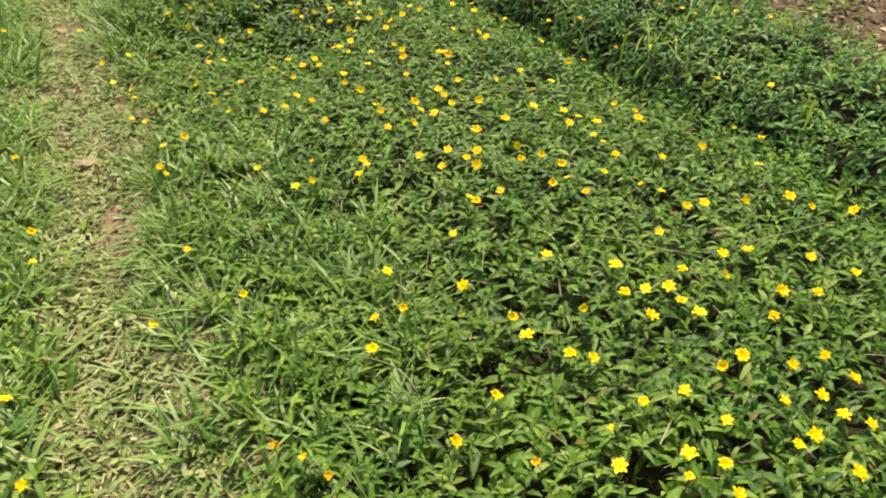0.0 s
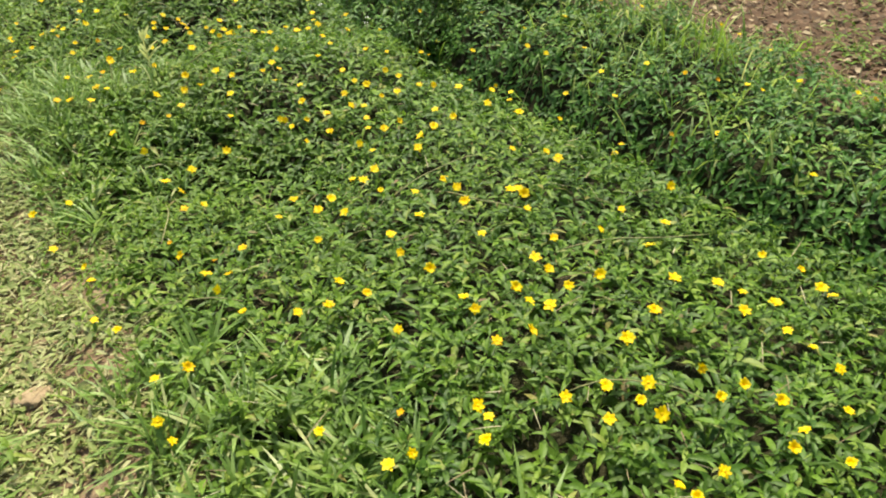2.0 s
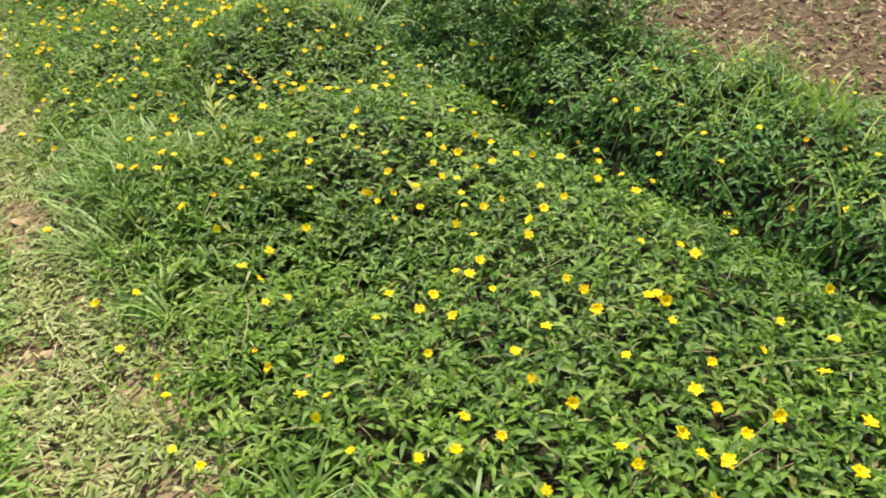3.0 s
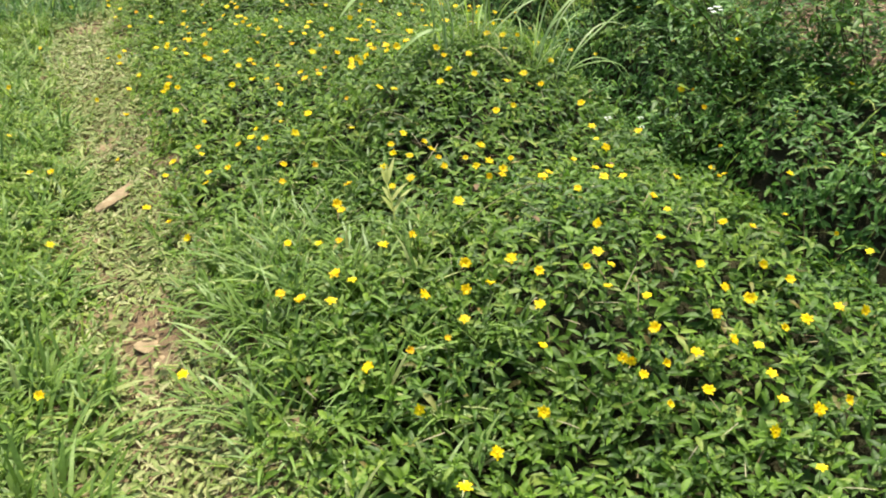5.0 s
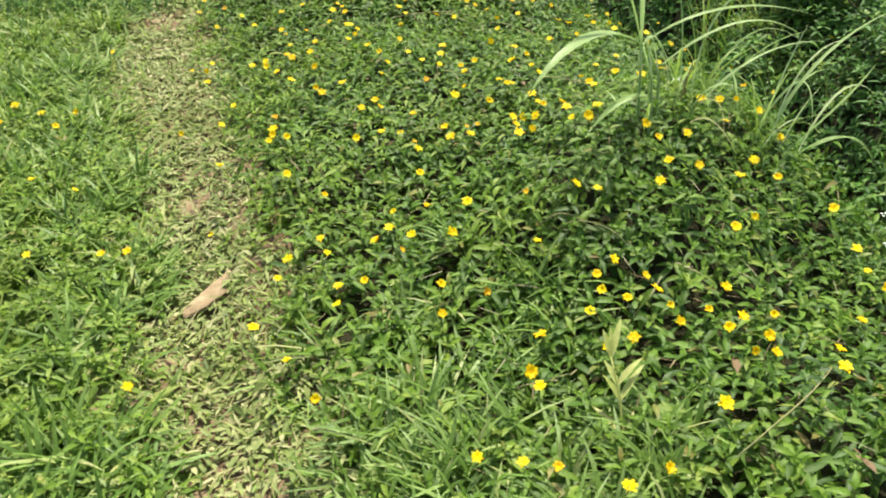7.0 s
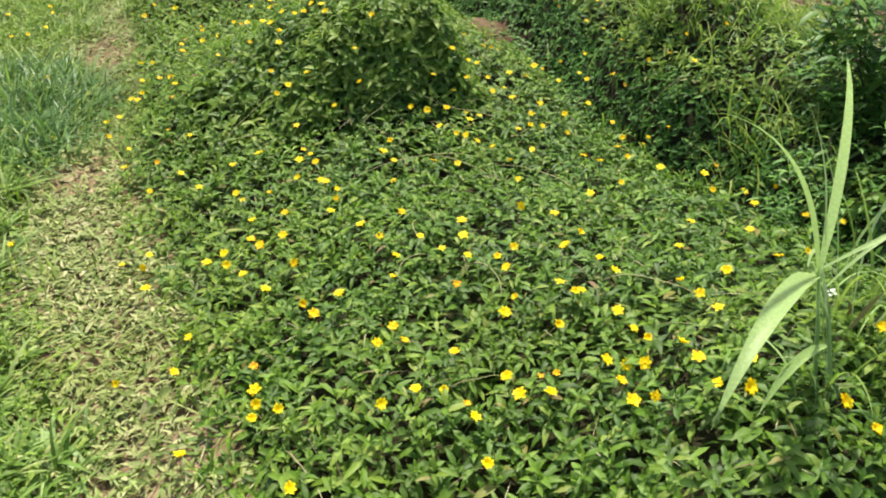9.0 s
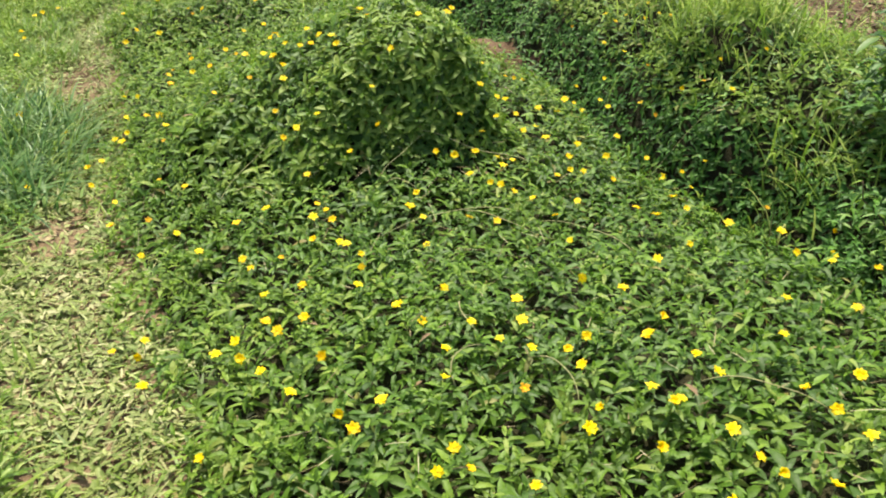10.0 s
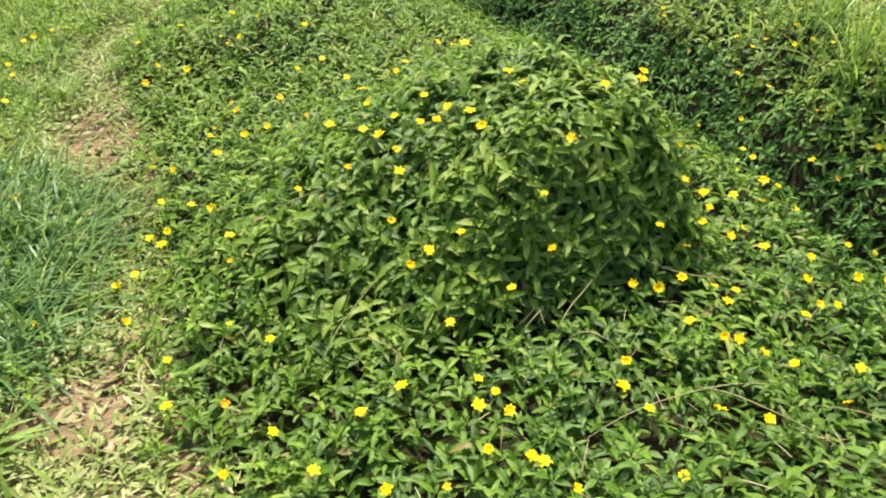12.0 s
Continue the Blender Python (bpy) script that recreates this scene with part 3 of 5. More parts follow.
for name, many, mat, low, high, wide, label in (("lush_grass", 3300, COOL, 0.1, 0.28, 0.011, "lush bluish green grass leaning over beside the trail"), ("lush_grass_pale", 600, GRASS, 0.12, 0.33, 0.008, "long pale curved blades over lush grass")):
    x, y = scatter(-1.6, 0.3, 8.2, 10.0, many, lush_keep)
    n = len(x)
    bent = blades(np.stack([x, y, ground_at(x, y)], 1), rng.normal(0.3, 1.6, n), rng.uniform(low, high, n), rng.uniform(wide * 0.6, wide * 1.3, n), np.abs(rng.normal(0.65, 0.35, n)), rng.uniform(0.2, 1.1, n))
    stuff(name.replace("_pale", ""), bent, mat, label, "grass")
x, y = scatter(-1.5, 4.5, 10.2, 13.2, 900, lambda x, y: (1 - bare(x, y)) * (np.abs(x - veer(y) + 0.08) > 0.3) * np.where(x > veer(y), ss(11.2, 11.8, y), 1))
stuff("far_grass", grass_on(x, y, 0.08, 0.2, 0.009), GRASS, "grass beyond the end of the bed", "grass")

x, y = scatter(0.2, 2.3, 9.2, 11.4, 350, lambda x, y: ss(9.2, 9.9, y) * patchy(x, y, 0.5, 9) * (1 - bare(x, y)))
stuff("back_grass", blades(np.stack([x, y, canopy(x, y) - 0.06], 1), rng.uniform(0, 6.3, len(x)), rng.uniform(0.1, 0.2, len(x)), rng.uniform(0.005, 0.009, len(x)), np.abs(rng.normal(0.4, 0.3, len(x))), rng.uniform(0.1, 0.9, len(x))), GRASS, "light green grass mixed into the far end of the bed", "grass")

x, y = scatter(-8.0, 8.0, -4.0, 17.0, 110, lambda x, y: np.maximum(np.maximum(ss(1.2, 1.7, -x), ss(0.2, 1.0, -y) * (np.abs(x + 0.08) > 0.3)), np.maximum(ss(11.6, 12.4, y) * (np.abs(x - veer(y) + 0.08) > 0.3), ss(6.4, 7.2, x))) * (0.3 + 0.7 * patchy(x, y, 2.1)) * (1 - ss(6, 13, np.hypot(x, y - 6))))
stuff("outer_grass", grass_on(x, y, 0.1, 0.22, 0.012), GRASS, "grass of the open ground all round", "grass")

x, y = scatter(-1.4, 0.5, 0.8, 11.0, 2000, lambda x, y: ss(0.05, 0.3, field_side(x, y)) * (1 - bare(x, y)) * (0.35 + 0.65 * patchy(x, y, 0.6, 12)) * (0.4 + 0.6 * ss(5.0, 6.8, y)) * (1 - 0.9 * lush_keep(x, y)))
n = len(x)
flat = leaves(np.stack([x, y, ground_at(x, y) + rng.uniform(0.02, 0.09, n) + 0.02 * ss(5.5, 7, y)], 1), rng.uniform(0, 6.3, n), rng.normal(0.2, 0.3, n), rng.uniform(0.016, 0.036, n), rng.uniform(0.005, 0.01, n), rng.uniform(0, 0.5, n), roll=rng.normal(0, 0.4, n))
stuff("field_clover", flat, GRASS, "small light green leaves mixed into the field grass", "groundcover")

x, y = scatter(-1.4, -0.1, 5.6, 8.5, 1500, lambda x, y: ss(0.2, 0.5, field_side(x, y)) * (0.35 + 0.65 * patchy(x, y, 0.45, 15)) * ss(5.6, 6.2, y))
stuff("field_grass", grass_on(x, y, 0.09, 0.22, 0.0125, tilt=1.05), GRASS, "longer bright grass in the field beside the trail", "grass")

# ---- leaf litter and weeds on the bare ground past the bank ----
def litter_keep(x, y):
    return ss(-0.1, 0.4, x - bank_back(y)) * (0.3 + 0.7 * patchy(x, y, 0.6, 7)) * (1 - ss(6.2, 7.2, x)) * ss(-0.7, 0.4, y) * (1 - ss(10.6, 11.6, y))


x, y = scatter(2.8, 7.3, -0.7, 11.6, 580, litter_keep)
n = len(x)
dead = leaves(np.stack([x, y, ground_at(x, y) + rng.uniform(0.004, 0.02, n)], 1), rng.uniform(0, 6.3, n), rng.normal(0.1, 0.2, n), rng.uniform(0.03, 0.08, n), rng.uniform(0.015, 0.04, n), rng.uniform(-0.2, 0.4, n), roll=rng.normal(0, 0.3, n))
stuff("leaf_litter", dead, LITTER, "brown dry leaves scattered on bare soil", "leaf litter")
x, y = scatter(3.0, 7.5, 1.5, 11.5, 260, lambda x, y: litter_keep(x, y) * (0.06 + 0.9 * np.exp(-((x - 4.15) / 0.4) ** 2 - ((y - 3.85) / 0.35) ** 2) + 0.5 * np.exp(-((x - 4.7) / 0.5) ** 2 - ((y - 8.4) / 0.5) ** 2) + 0.15 * (patchy(x, y, 1.1, 3) > 0.6)))
stuff("litter_weeds", shoots(x, y, ground_at(x, y) + 0.05, rng.uniform(0.05, 0.08, len(x)), 3, slope(ground_at, x, y)), LEAF, "low green weeds growing through leaf litter", "weeds")
x, y = scatter(3.0, 7.5, 1.5, 11.5, 160, lambda x, y: ss(-0.3, 0.1, x - bank_back(y)) * (1 - 0.8 * ss(0.2, 0.9, x - bank_back(y))))
stuff("litter_grass", grass_on(x, y, 0.06, 0.2, 0.006), STRAW, "dry grass stalks at the edge of the bare ground", "grass")

x, y = scatter(3.9, 7.2, 7.4, 11.0, 420, lambda x, y: np.exp(-((x - 5.1) / 1.1) ** 2 - ((y - 8.8) / 1.1) ** 2) * (0.3 + 0.7 * patchy(x, y, 0.7, 17)))
stuff("litter_grass", grass_on(x, y, 0.06, 0.16, 0.008, tilt=0.8), GRASS, "yellowish sunlit grass on the bare ground", "grass")


# ---- coarse grass along the bed's verge ----
def verge(x, y):
    """1 where broad-bladed grass mixes with the daisy leaves."""
    near = np.exp(-((x - 0.3) / 0.33) ** 4 - ((y - 1.85) / 0.8) ** 4)
    far = np.exp(-((x - 0.38) / 0.36) ** 4 - ((y - 4.5) / 0.72) ** 4)
    return np.maximum(near, far) * (0.45 + 0.55 * patchy(x, y, 0.33, 21)) * (1 - bare(x, y))


x, y = scatter(-0.1, 0.9, 0.9, 5.5, 170, verge)
stuff("verge_grass", clumps(x, y, canopy(x, y) - 0.05, 16, 0.1, 0.2, 0.0098, 0.8), COARSE_BLADE, "broad-bladed coarse grass mixed into the bed's verge", "grass")
x, y = scatter(-1.3, 0.0, 0.9, 8.6, 230, lambda x, y: ss(0.12, 0.35, field_side(x, y)) * (0.15 + 0.85 * patchy(x, y, 0.55, 23) ** 2) * (0.65 + 0.5 * ss(5.5, 6.3, y)) * (1 - bare(x, y)) * (1 - lush_keep(x, y)))
stuff("field_grass", clumps(x, y, ground_at(x, y) + 0.02, 12, 0.1, 0.2, 0.0125, 0.95), COARSE_BLADE, "stars of broad grass blades in the field", "grass")


# ---- coarse grass tufts ----
TUFT_BLADES = {}


def grass_tuft(x, y, radius, count, tall, wide, mat, label, bow=0.5):
    root = new("grass_tuft")
    z0 = float(ground_at(np.array([x]), np.array([y]))[0])
    root.location = (x, y, z0)
    tagged(root, label, "grass", "grass tufts by the trail")
    a, r = rng.uniform(0, 6.3, count), radius * np.sqrt(rng.random(count))
    px, py = r * np.cos(a), r * np.sin(a)
    pz = ground_at(x + px, y + py) - z0
    v = blades(np.stack([px, py, pz], 1), a + rng.normal(0, 1.3, count), tall * rng.uniform(0.4, 1.05, count), wide * rng.uniform(0.7, 1.3, count), 0.35 + r / radius * 0.7 + rng.normal(0, 0.2, count), rng.uniform(0.1, 1, count) * bow)
    part("tuft_core", raw_mesh("tuft_core", *v, [mat]), root)
    if mat not in TUFT_BLADES:
        TUFT_BLADES[mat] = [raw_mesh("blade", *blades(np.zeros((1, 3)), np.zeros(1), np.ones(1), np.full(1, 0.058), np.full(1, t), np.full(1, g)), [mat]) for t, g in ((0.3, 0.3), (0.5, 0.7), (0.7, 0.5), (0.9, 0.6), (0.45, 1.0))]
    for k in range(24):
        b, q = rng.uniform(0, 6.3), radius * math.sqrt(rng.random())
        size = tall * rng.uniform(0.6, 1.1)
        ob = part("blade", TUFT_BLADES[mat][k % 5], root)
        bx, by = q * math.cos(b), q * math.sin(b)
        bz = float(ground_at(np.array([x + bx]), np.array([y + by]))[0]) - z0
        ob.matrix_local = Matrix.LocRotScale((bx, by, bz), Euler((0, 0, b + rng.normal(0, 1.3))), (size, size, size))
    return root


COARSE = "coarse broad-bladed green grass tuft at the trail's edge"
for a, b, r, n, h in [(0.2, 1.38, 0.15, 150, 0.2), (0.38, 1.62, 0.17, 170, 0.21), (0.3, 1.95, 0.17, 150, 0.18), (0.18, 2.22, 0.14, 130, 0.2), (0.42, 2.3, 0.15, 110, 0.2), (0.55, 1.85, 0.14, 90, 0.2), (0.12, 2.75, 0.1, 70, 0.15),
                      (0.2, 4.15, 0.16, 150, 0.19), (0.28, 4.5, 0.16, 160, 0.2), (0.42, 4.75, 0.15, 140, 0.19), (0.5, 4.35, 0.15, 110, 0.22), (0.15, 4.85, 0.11, 80, 0.15), (0.6, 4.62, 0.1, 60, 0.2)]:
    grass_tuft(a, b, r * 1.2, int(n * 0.7), h * 0.95, 0.0105, COARSE_BLADE, COARSE, 0.8)
for a, b, r, n, h in [(-0.42, 2.15, 0.15, 150, 0.17), (-0.4, 2.75, 0.14, 120, 0.17), (-0.45, 3.5, 0.16, 130, 0.16), (-0.42, 4.55, 0.17, 170, 0.2), (-0.5, 4.95, 0.16, 140, 0.19), (-0.4, 4.2, 0.15, 150, 0.19), (-0.62, 4.6, 0.17, 160, 0.2), (-0.38, 1.75, 0.13, 130, 0.16), (-0.5, 5.4, 0.14, 110, 0.15), (-0.36, 5.85, 0.14, 200, 0.15), (-0.62, 6.5, 0.2, 190, 0.22), (-0.75, 7.2, 0.22, 200, 0.22), (-0.75, 7.75, 0.16, 150, 0.18), (-0.5, 5.18, 0.15, 130, 0.2), (-0.02, 10.42, 0.18, 240, 0.18), (0.02, 10.95, 0.18, 200, 0.17), (-0.4, 10.6, 0.2, 180, 0.17)]:
    grass_tuft(a, b, r * 1.25, int(n * 1.0), h * 0.9, 0.013, COARSE_BLADE, "green grass tuft in the field beside the trail")


# ---- tall arching grass at the brink ----
def arching_blade(parent, at, az, length, wide, rise, drop, mat, twist=0.0):
    n = 12
    s = np.linspace(0, 1, n)
    el = rise - drop * s ** 1.4
    step = length / (n - 1)
    h, z = np.concatenate([[0], np.cumsum(np.cos(el[:-1]) * step)]), np.concatenate([[0], np.cumsum(np.sin(el[:-1]) * step)])
    bend = az + twist * s
    cx, cy = h * np.cos(bend), h * np.sin(bend)
    w = wide * 0.5 * np.clip(np.minimum(0.35 + 3 * s, 1.25 * (1 - s ** 2.2)), 0.0, 1)
    sx, sy = -np.sin(bend), np.cos(bend)
    mid = np.stack([cx, cy, z], 1) + np.array(at)
    off = np.stack([sx * w, sy * w, 0.35 * w], 1)
    off2 = np.stack([-sx * w, -sy * w, 0.35 * w], 1)
    v = np.concatenate([mid + off, mid, mid + off2])
    t = []
    for i in range(n - 1):
        t += [(i, i + 1, n + i + 1), (i, n + i + 1, n + i), (n + i, n + i + 1, 2 * n + i + 1), (n + i, 2 * n + i + 1, 2 * n + i)]
    return part("blade", raw_mesh("blade", v, np.array(t), [mat]), parent)


def bowed_blade(parent, root, middle, tip, wide, mat=PALE):
    """A blade along one smooth bow through three places."""
    n = 12
    s = np.linspace(0, 1, n)[:, None]
    root, middle, tip = (np.array(q) - np.array(parent.location) for q in (root, middle, tip))
    hold = 2 * middle - 0.5 * (root + tip)
    mid = root * (1 - s) ** 2 + hold * 2 * s * (1 - s) + tip * s ** 2
    ahead = np.gradient(mid, axis=0)
    side = np.cross(ahead, np.array([0.1, -0.35, 1.0]))
    side /= np.linalg.norm(side, axis=1)[:, None]
    w = wide * 0.36 * np.clip(np.minimum(0.4 + 3 * s, 1.25 * (1 - s ** 2.4)), 0.0, 1)
    crease = np.array([0, 0, 0.3]) * w
    v = np.concatenate([mid + side * w + crease, mid, mid - side * w + crease])
    t = []
    for i in range(n - 1):
        t += [(i, i + 1, n + i + 1), (i, n + i + 1, n + i), (n + i, n + i + 1, 2 * n + i + 1), (n + i, 2 * n + i + 1, 2 * n + i)]
    return part("blade", raw_mesh("blade", v, np.array(t), [mat]), parent)


def tall_grass(x, y, label, culms=(), from_culm=(), bows=(), fan=0, tall=0.4):
    """Leaning culms with blades from their nodes, long bowed blades, and a fan of fine ones from the root."""
    root = new("tall_grass")
    z0 = float(ground_at(np.array([x]), np.array([y]))[0])
    root.location = (x, y, z0)
    tagged(root, label, "grass", "tall grass at the brink")
    for culm in culms:
        part("culm", raw_mesh("culm", *tube([(a - x, b - y, c - z0) for a, b, c in culm], 0.0045, 6, 0.8), [PALE]), root)
    for level, az, length, wide, rise, drop in from_culm:
        a, b, c = culms[0][level]
        arching_blade(root, (a - x, b - y, c - z0), radians(az), length, wide, radians(rise), radians(drop), PALE)
    for bow in bows:
        bowed_blade(root, *bow)
    for k in range(fan):
        arching_blade(root, (rng.normal(0, 0.05), rng.normal(0, 0.05), 0.05), rng.uniform(0, 6.3), tall * rng.uniform(0.6, 1.1), rng.uniform(0.004, 0.009), radians(rng.uniform(66, 88)), radians(rng.uniform(30, 130)), GRASS if k % 3 else PALE, rng.normal(0, 0.15))
    return root


tall_grass(1.2, 5.58, "tall broad-bladed grass with pale culms over the bed",
           [[(1.17, 5.54, 0.3), (1.185, 5.58, 0.48), (1.195, 5.62, 0.6), (1.2, 5.655, 0.7)], [(1.21, 5.55, 0.3), (1.222, 5.572, 0.48), (1.25, 5.64, 0.59), (1.23, 5.69, 0.68)], [(1.26, 5.6, 0.32), (1.275, 5.623, 0.48), (1.3, 5.68, 0.58), (1.26, 5.72, 0.68)]],
           [(3, 206, 0.56, 0.04, 27, 80), (3, 181, 0.56, 0.016, 69, 55), (3, 206, 0.62, 0.018, 77, 45), (3, 150, 0.4, 0.011, 84, 30)],
           [((1.21, 5.6, 0.565), (1.11, 5.59, 0.55), (1.01, 5.56, 0.485), 0.027), ((1.22, 5.68, 0.69), (1.45, 5.62, 0.8), (1.9, 5.74, 0.7), 0.014), ((1.33, 5.72, 0.6), (1.576, 5.707, 0.718), (1.75, 5.62, 0.69), 0.013),
            ((1.25, 5.72, 0.67), (1.32, 5.75, 0.67), (1.37, 5.7, 0.55), 0.011), ((1.21, 5.7, 0.62), (1.18, 5.71, 0.65), (1.165, 5.69, 0.6), 0.012), ((1.25, 5.6, 0.45), (1.24, 5.63, 0.55), (1.23, 5.66, 0.66), 0.01),
            ((1.183, 5.575, 0.42), (1.194, 5.618, 0.59), (1.2, 5.66, 0.74), 0.015), ((1.222, 5.57, 0.42), (1.248, 5.637, 0.58), (1.235, 5.7, 0.73), 0.014), ((1.272, 5.62, 0.42), (1.298, 5.678, 0.57), (1.268, 5.73, 0.72), 0.013)], 5, 0.3)
tall_grass(1.45, 5.72, "clump of slender arching grass with dead brown sheaths",
           [], [], [((1.5, 5.72, 0.42), (1.46, 5.68, 0.62), (1.43, 5.66, 0.78), 0.012, GRASS), ((1.446, 5.755, 0.42), (1.457, 5.839, 0.7), (1.43, 5.93, 0.87), 0.008), ((1.48, 5.73, 0.42), (1.57, 5.8, 0.73), (1.82, 5.78, 0.81), 0.009),
                    ((1.4, 5.69, 0.46), (1.38, 5.65, 0.57), (1.36, 5.61, 0.65), 0.012, TWIG), ((1.46, 5.74, 0.46), (1.43, 5.72, 0.52), (1.4, 5.72, 0.55), 0.02, LITTER), ((1.38, 5.6, 0.5), (1.44, 5.57, 0.585), (1.53, 5.53, 0.55), 0.01),
                    ((1.35, 5.55, 0.48), (1.43, 5.54, 0.475), (1.48, 5.46, 0.39), 0.011, STRAW), ((1.4, 5.6, 0.52), (1.447, 5.56, 0.525), (1.4, 5.45, 0.47), 0.006, STRAW), ((1.45, 5.68, 0.44), (1.66, 5.69, 0.605), (2.0, 5.76, 0.6), 0.011)], 12, 0.48)
tall_grass(1.68, 5.55, "fine fountain of pale grass blades at the brink",
           [], [], [((1.6, 5.48, 0.42), (1.78, 5.55, 0.64), (2.2, 5.7, 0.72), 0.014), ((1.68, 5.93, 0.4), (1.85, 5.95, 0.58), (1.9, 5.75, 0.6), 0.01), ((1.66, 5.6, 0.42), (1.76, 5.58, 0.555), (1.735, 5.46, 0.45), 0.012), ((1.75, 5.5, 0.35), (2.0, 5.62, 0.495), (2.27, 5.68, 0.35), 0.011),
                    ((1.75, 5.52, 0.37), (1.95, 5.56, 0.5), (2.2, 5.72, 0.52), 0.01), ((1.8, 5.5, 0.36), (2.03, 5.55, 0.335), (2.1, 5.5, 0.24), 0.011), ((1.72, 5.6, 0.4), (1.84, 5.66, 0.58), (2.05, 5.72, 0.62), 0.009), ((1.62, 5.55, 0.42), (1.66, 5.56, 0.6), (1.74, 5.6, 0.74), 0.008), ((1.75, 5.5, 0.34), (1.9, 5.46, 0.4), (2.02, 5.4, 0.27), 0.01)], 16, 0.4)


# ---- upright weed in the bed ----
YELLOWED = leafy("yellowed_leaf", [(0.0, (0.4, 0.43, 0.12)), (0.6, (0.51, 0.52, 0.18)), (1.0, (0.6, 0.55, 0.25))], 0.5, 0.35, 0.0, single=True)


def leaning_weed(x, y, z, reach, label):
    """A shoot that leans away, with narrow leaves in pairs on either side."""
    root = new("weed")
    root.location = (x, y, z)
    tagged(root, label, "weed", "pale weeds in the bed")
    top = np.array(reach)
    path = [tuple(top * k + np.array([0.012 * math.sin(4 * k), 0, 0.02 * math.sin(3 * k)])) for k in np.linspace(0, 1, 8)]
    part("stem", raw_mesh("stem", *tube(path, 0.004, 5, 0.6), [YELLOWED]), root)
    ahead = math.degrees(math.atan2(top[1], top[0]))
    for k in (0, 2, 3, 5):
        at = path[2 + k]
        for side in (-1, 1):
            leaf = arching_blade(root, at, radians(ahead + side * rng.uniform(15, 55)), rng.uniform(0.06, 0.11), 0.015, radians(rng.uniform(25, 50)), radians(rng.uniform(10, 45)), YELLOWED)
            leaf.name = "leaf"
    arching_blade(root, path[-1], radians(ahead), 0.07, 0.011, radians(50), radians(20), YELLOWED).name = "leaf"


leaning_weed(0.645, 4.64, 0.17, (0.055, 0.16, 0.185), "pale yellow weed shoot with narrow paired leaves in grass")


# ---- shrubs in and behind the ditch ----
BROAD = leaves(np.zeros((1, 3)), np.zeros(1), np.zeros(1), np.ones(1), np.full(1, 0.36), np.full(1, 0.3), 0.3)
BROAD_DARK = leafy("broad_leaf", [(0.0, (0.06, 0.125, 0.015)), (0.6, (0.13, 0.24, 0.03)), (1.0, (0.26, 0.36, 0.07))], 0.45, 0.3, 0.1, single=True)
BROAD_MESH = raw_mesh("leaf", *BROAD, [BROAD_DARK])


def shrub(x, y, tall, spread, limbs, per_limb, size, label, category="shrub"):
    root = new("shrub")
    z0 = float(ground_at(np.array([x]), np.array([y]))[0])
    root.location = (x, y, z0)
    tagged(root, label, category, "shrubs by the ditch")
    for k in range(limbs):
        az, reach, h = k * 2.4 + rng.normal(0, 0.3), spread * rng.uniform(0.4, 1), tall * rng.uniform(0.6, 1)
        path = np.array([(reach * s ** 1.3 * math.cos(az), reach * s ** 1.3 * math.sin(az), h * s) for s in np.linspace(0, 1, 6)])
        path[1:] += rng.normal(0, 0.012, (5, 3))
        limb = part("branch", raw_mesh("branch", *tube(path, 0.0045), [BARK]), root)
        for j in range(per_limb):
            s = 0.25 + 0.75 * j / max(per_limb - 1, 1)
            p = Vector(np.array([np.interp(s, np.linspace(0, 1, 6), path[:, c]) for c in range(3)]))
            leaf = part("leaf", BROAD_MESH, limb)
            grow = size * rng.uniform(0.6, 1.15)
            leaf.matrix_local = Matrix.LocRotScale(p, Euler((rng.normal(0, 0.3), rng.normal(0.25, 0.35), az + j * 2.4 + rng.normal(0, 0.3))), (grow, grow, grow))
    n = int(190 * spread * tall / 0.25)
    a, r, h = rng.uniform(0, 6.3, n), spread * np.sqrt(rng.random(n)), rng.uniform(0.12, 1, n)
    r = r * (0.75 + 0.35 * np.sin(3.1 * h))
    lumpy = 0.8 + 0.3 * patchy(x + r * np.cos(a), y + r * np.sin(a), 0.3, 5)
    inner = shoots(r * np.cos(a), r * np.sin(a), tall * h * lumpy * np.sqrt(np.clip(1.1 - (r / spread) ** 2 * 0.6, 0, 1)), rng.uniform(0.6, 1, n) * size, 3, None, 0.9)
    part("crown", raw_mesh("crown", *inner, [BANK_LEAF]), root)
    return root


shrub(2.5, 5.5, 0.44, 0.34, 11, 18, 0.07, "dark green leafy shrub rising from the ditch")
shrub(2.88, 5.7, 0.62, 0.42, 13, 18, 0.075, "dark green leafy shrub on the bank beside the ditch")
shrub(2.4, 6.25, 0.4, 0.35, 10, 16, 0.07, "low leafy shrub in the ditch behind tall grass")
shrub(2.38, 5.05, 0.3, 0.3, 9, 15, 0.065, "low leafy shrub at the bottom of the ditch")
shrub(3.1, 6.35, 0.62, 0.45, 12, 17, 0.085, "dark broad-leaved shrub on the bank")
shrub(3.2, 7.1, 0.75, 0.32, 10, 13, 0.13, "tall broad-leaved shrub with drooping dark leaves")
shrub(3.32, 5.6, 0.72, 0.4, 12, 16, 0.08, "dark leafy shrub at the edge of bare ground")
shrub(3.2, 5.2, 0.5, 0.34, 11, 16, 0.075, "dark leafy shrub beside the bare ground")
shrub(2.75, 6.75, 0.36, 0.3, 9, 14, 0.075, "low leafy shrub on the shaded side of the ditch")


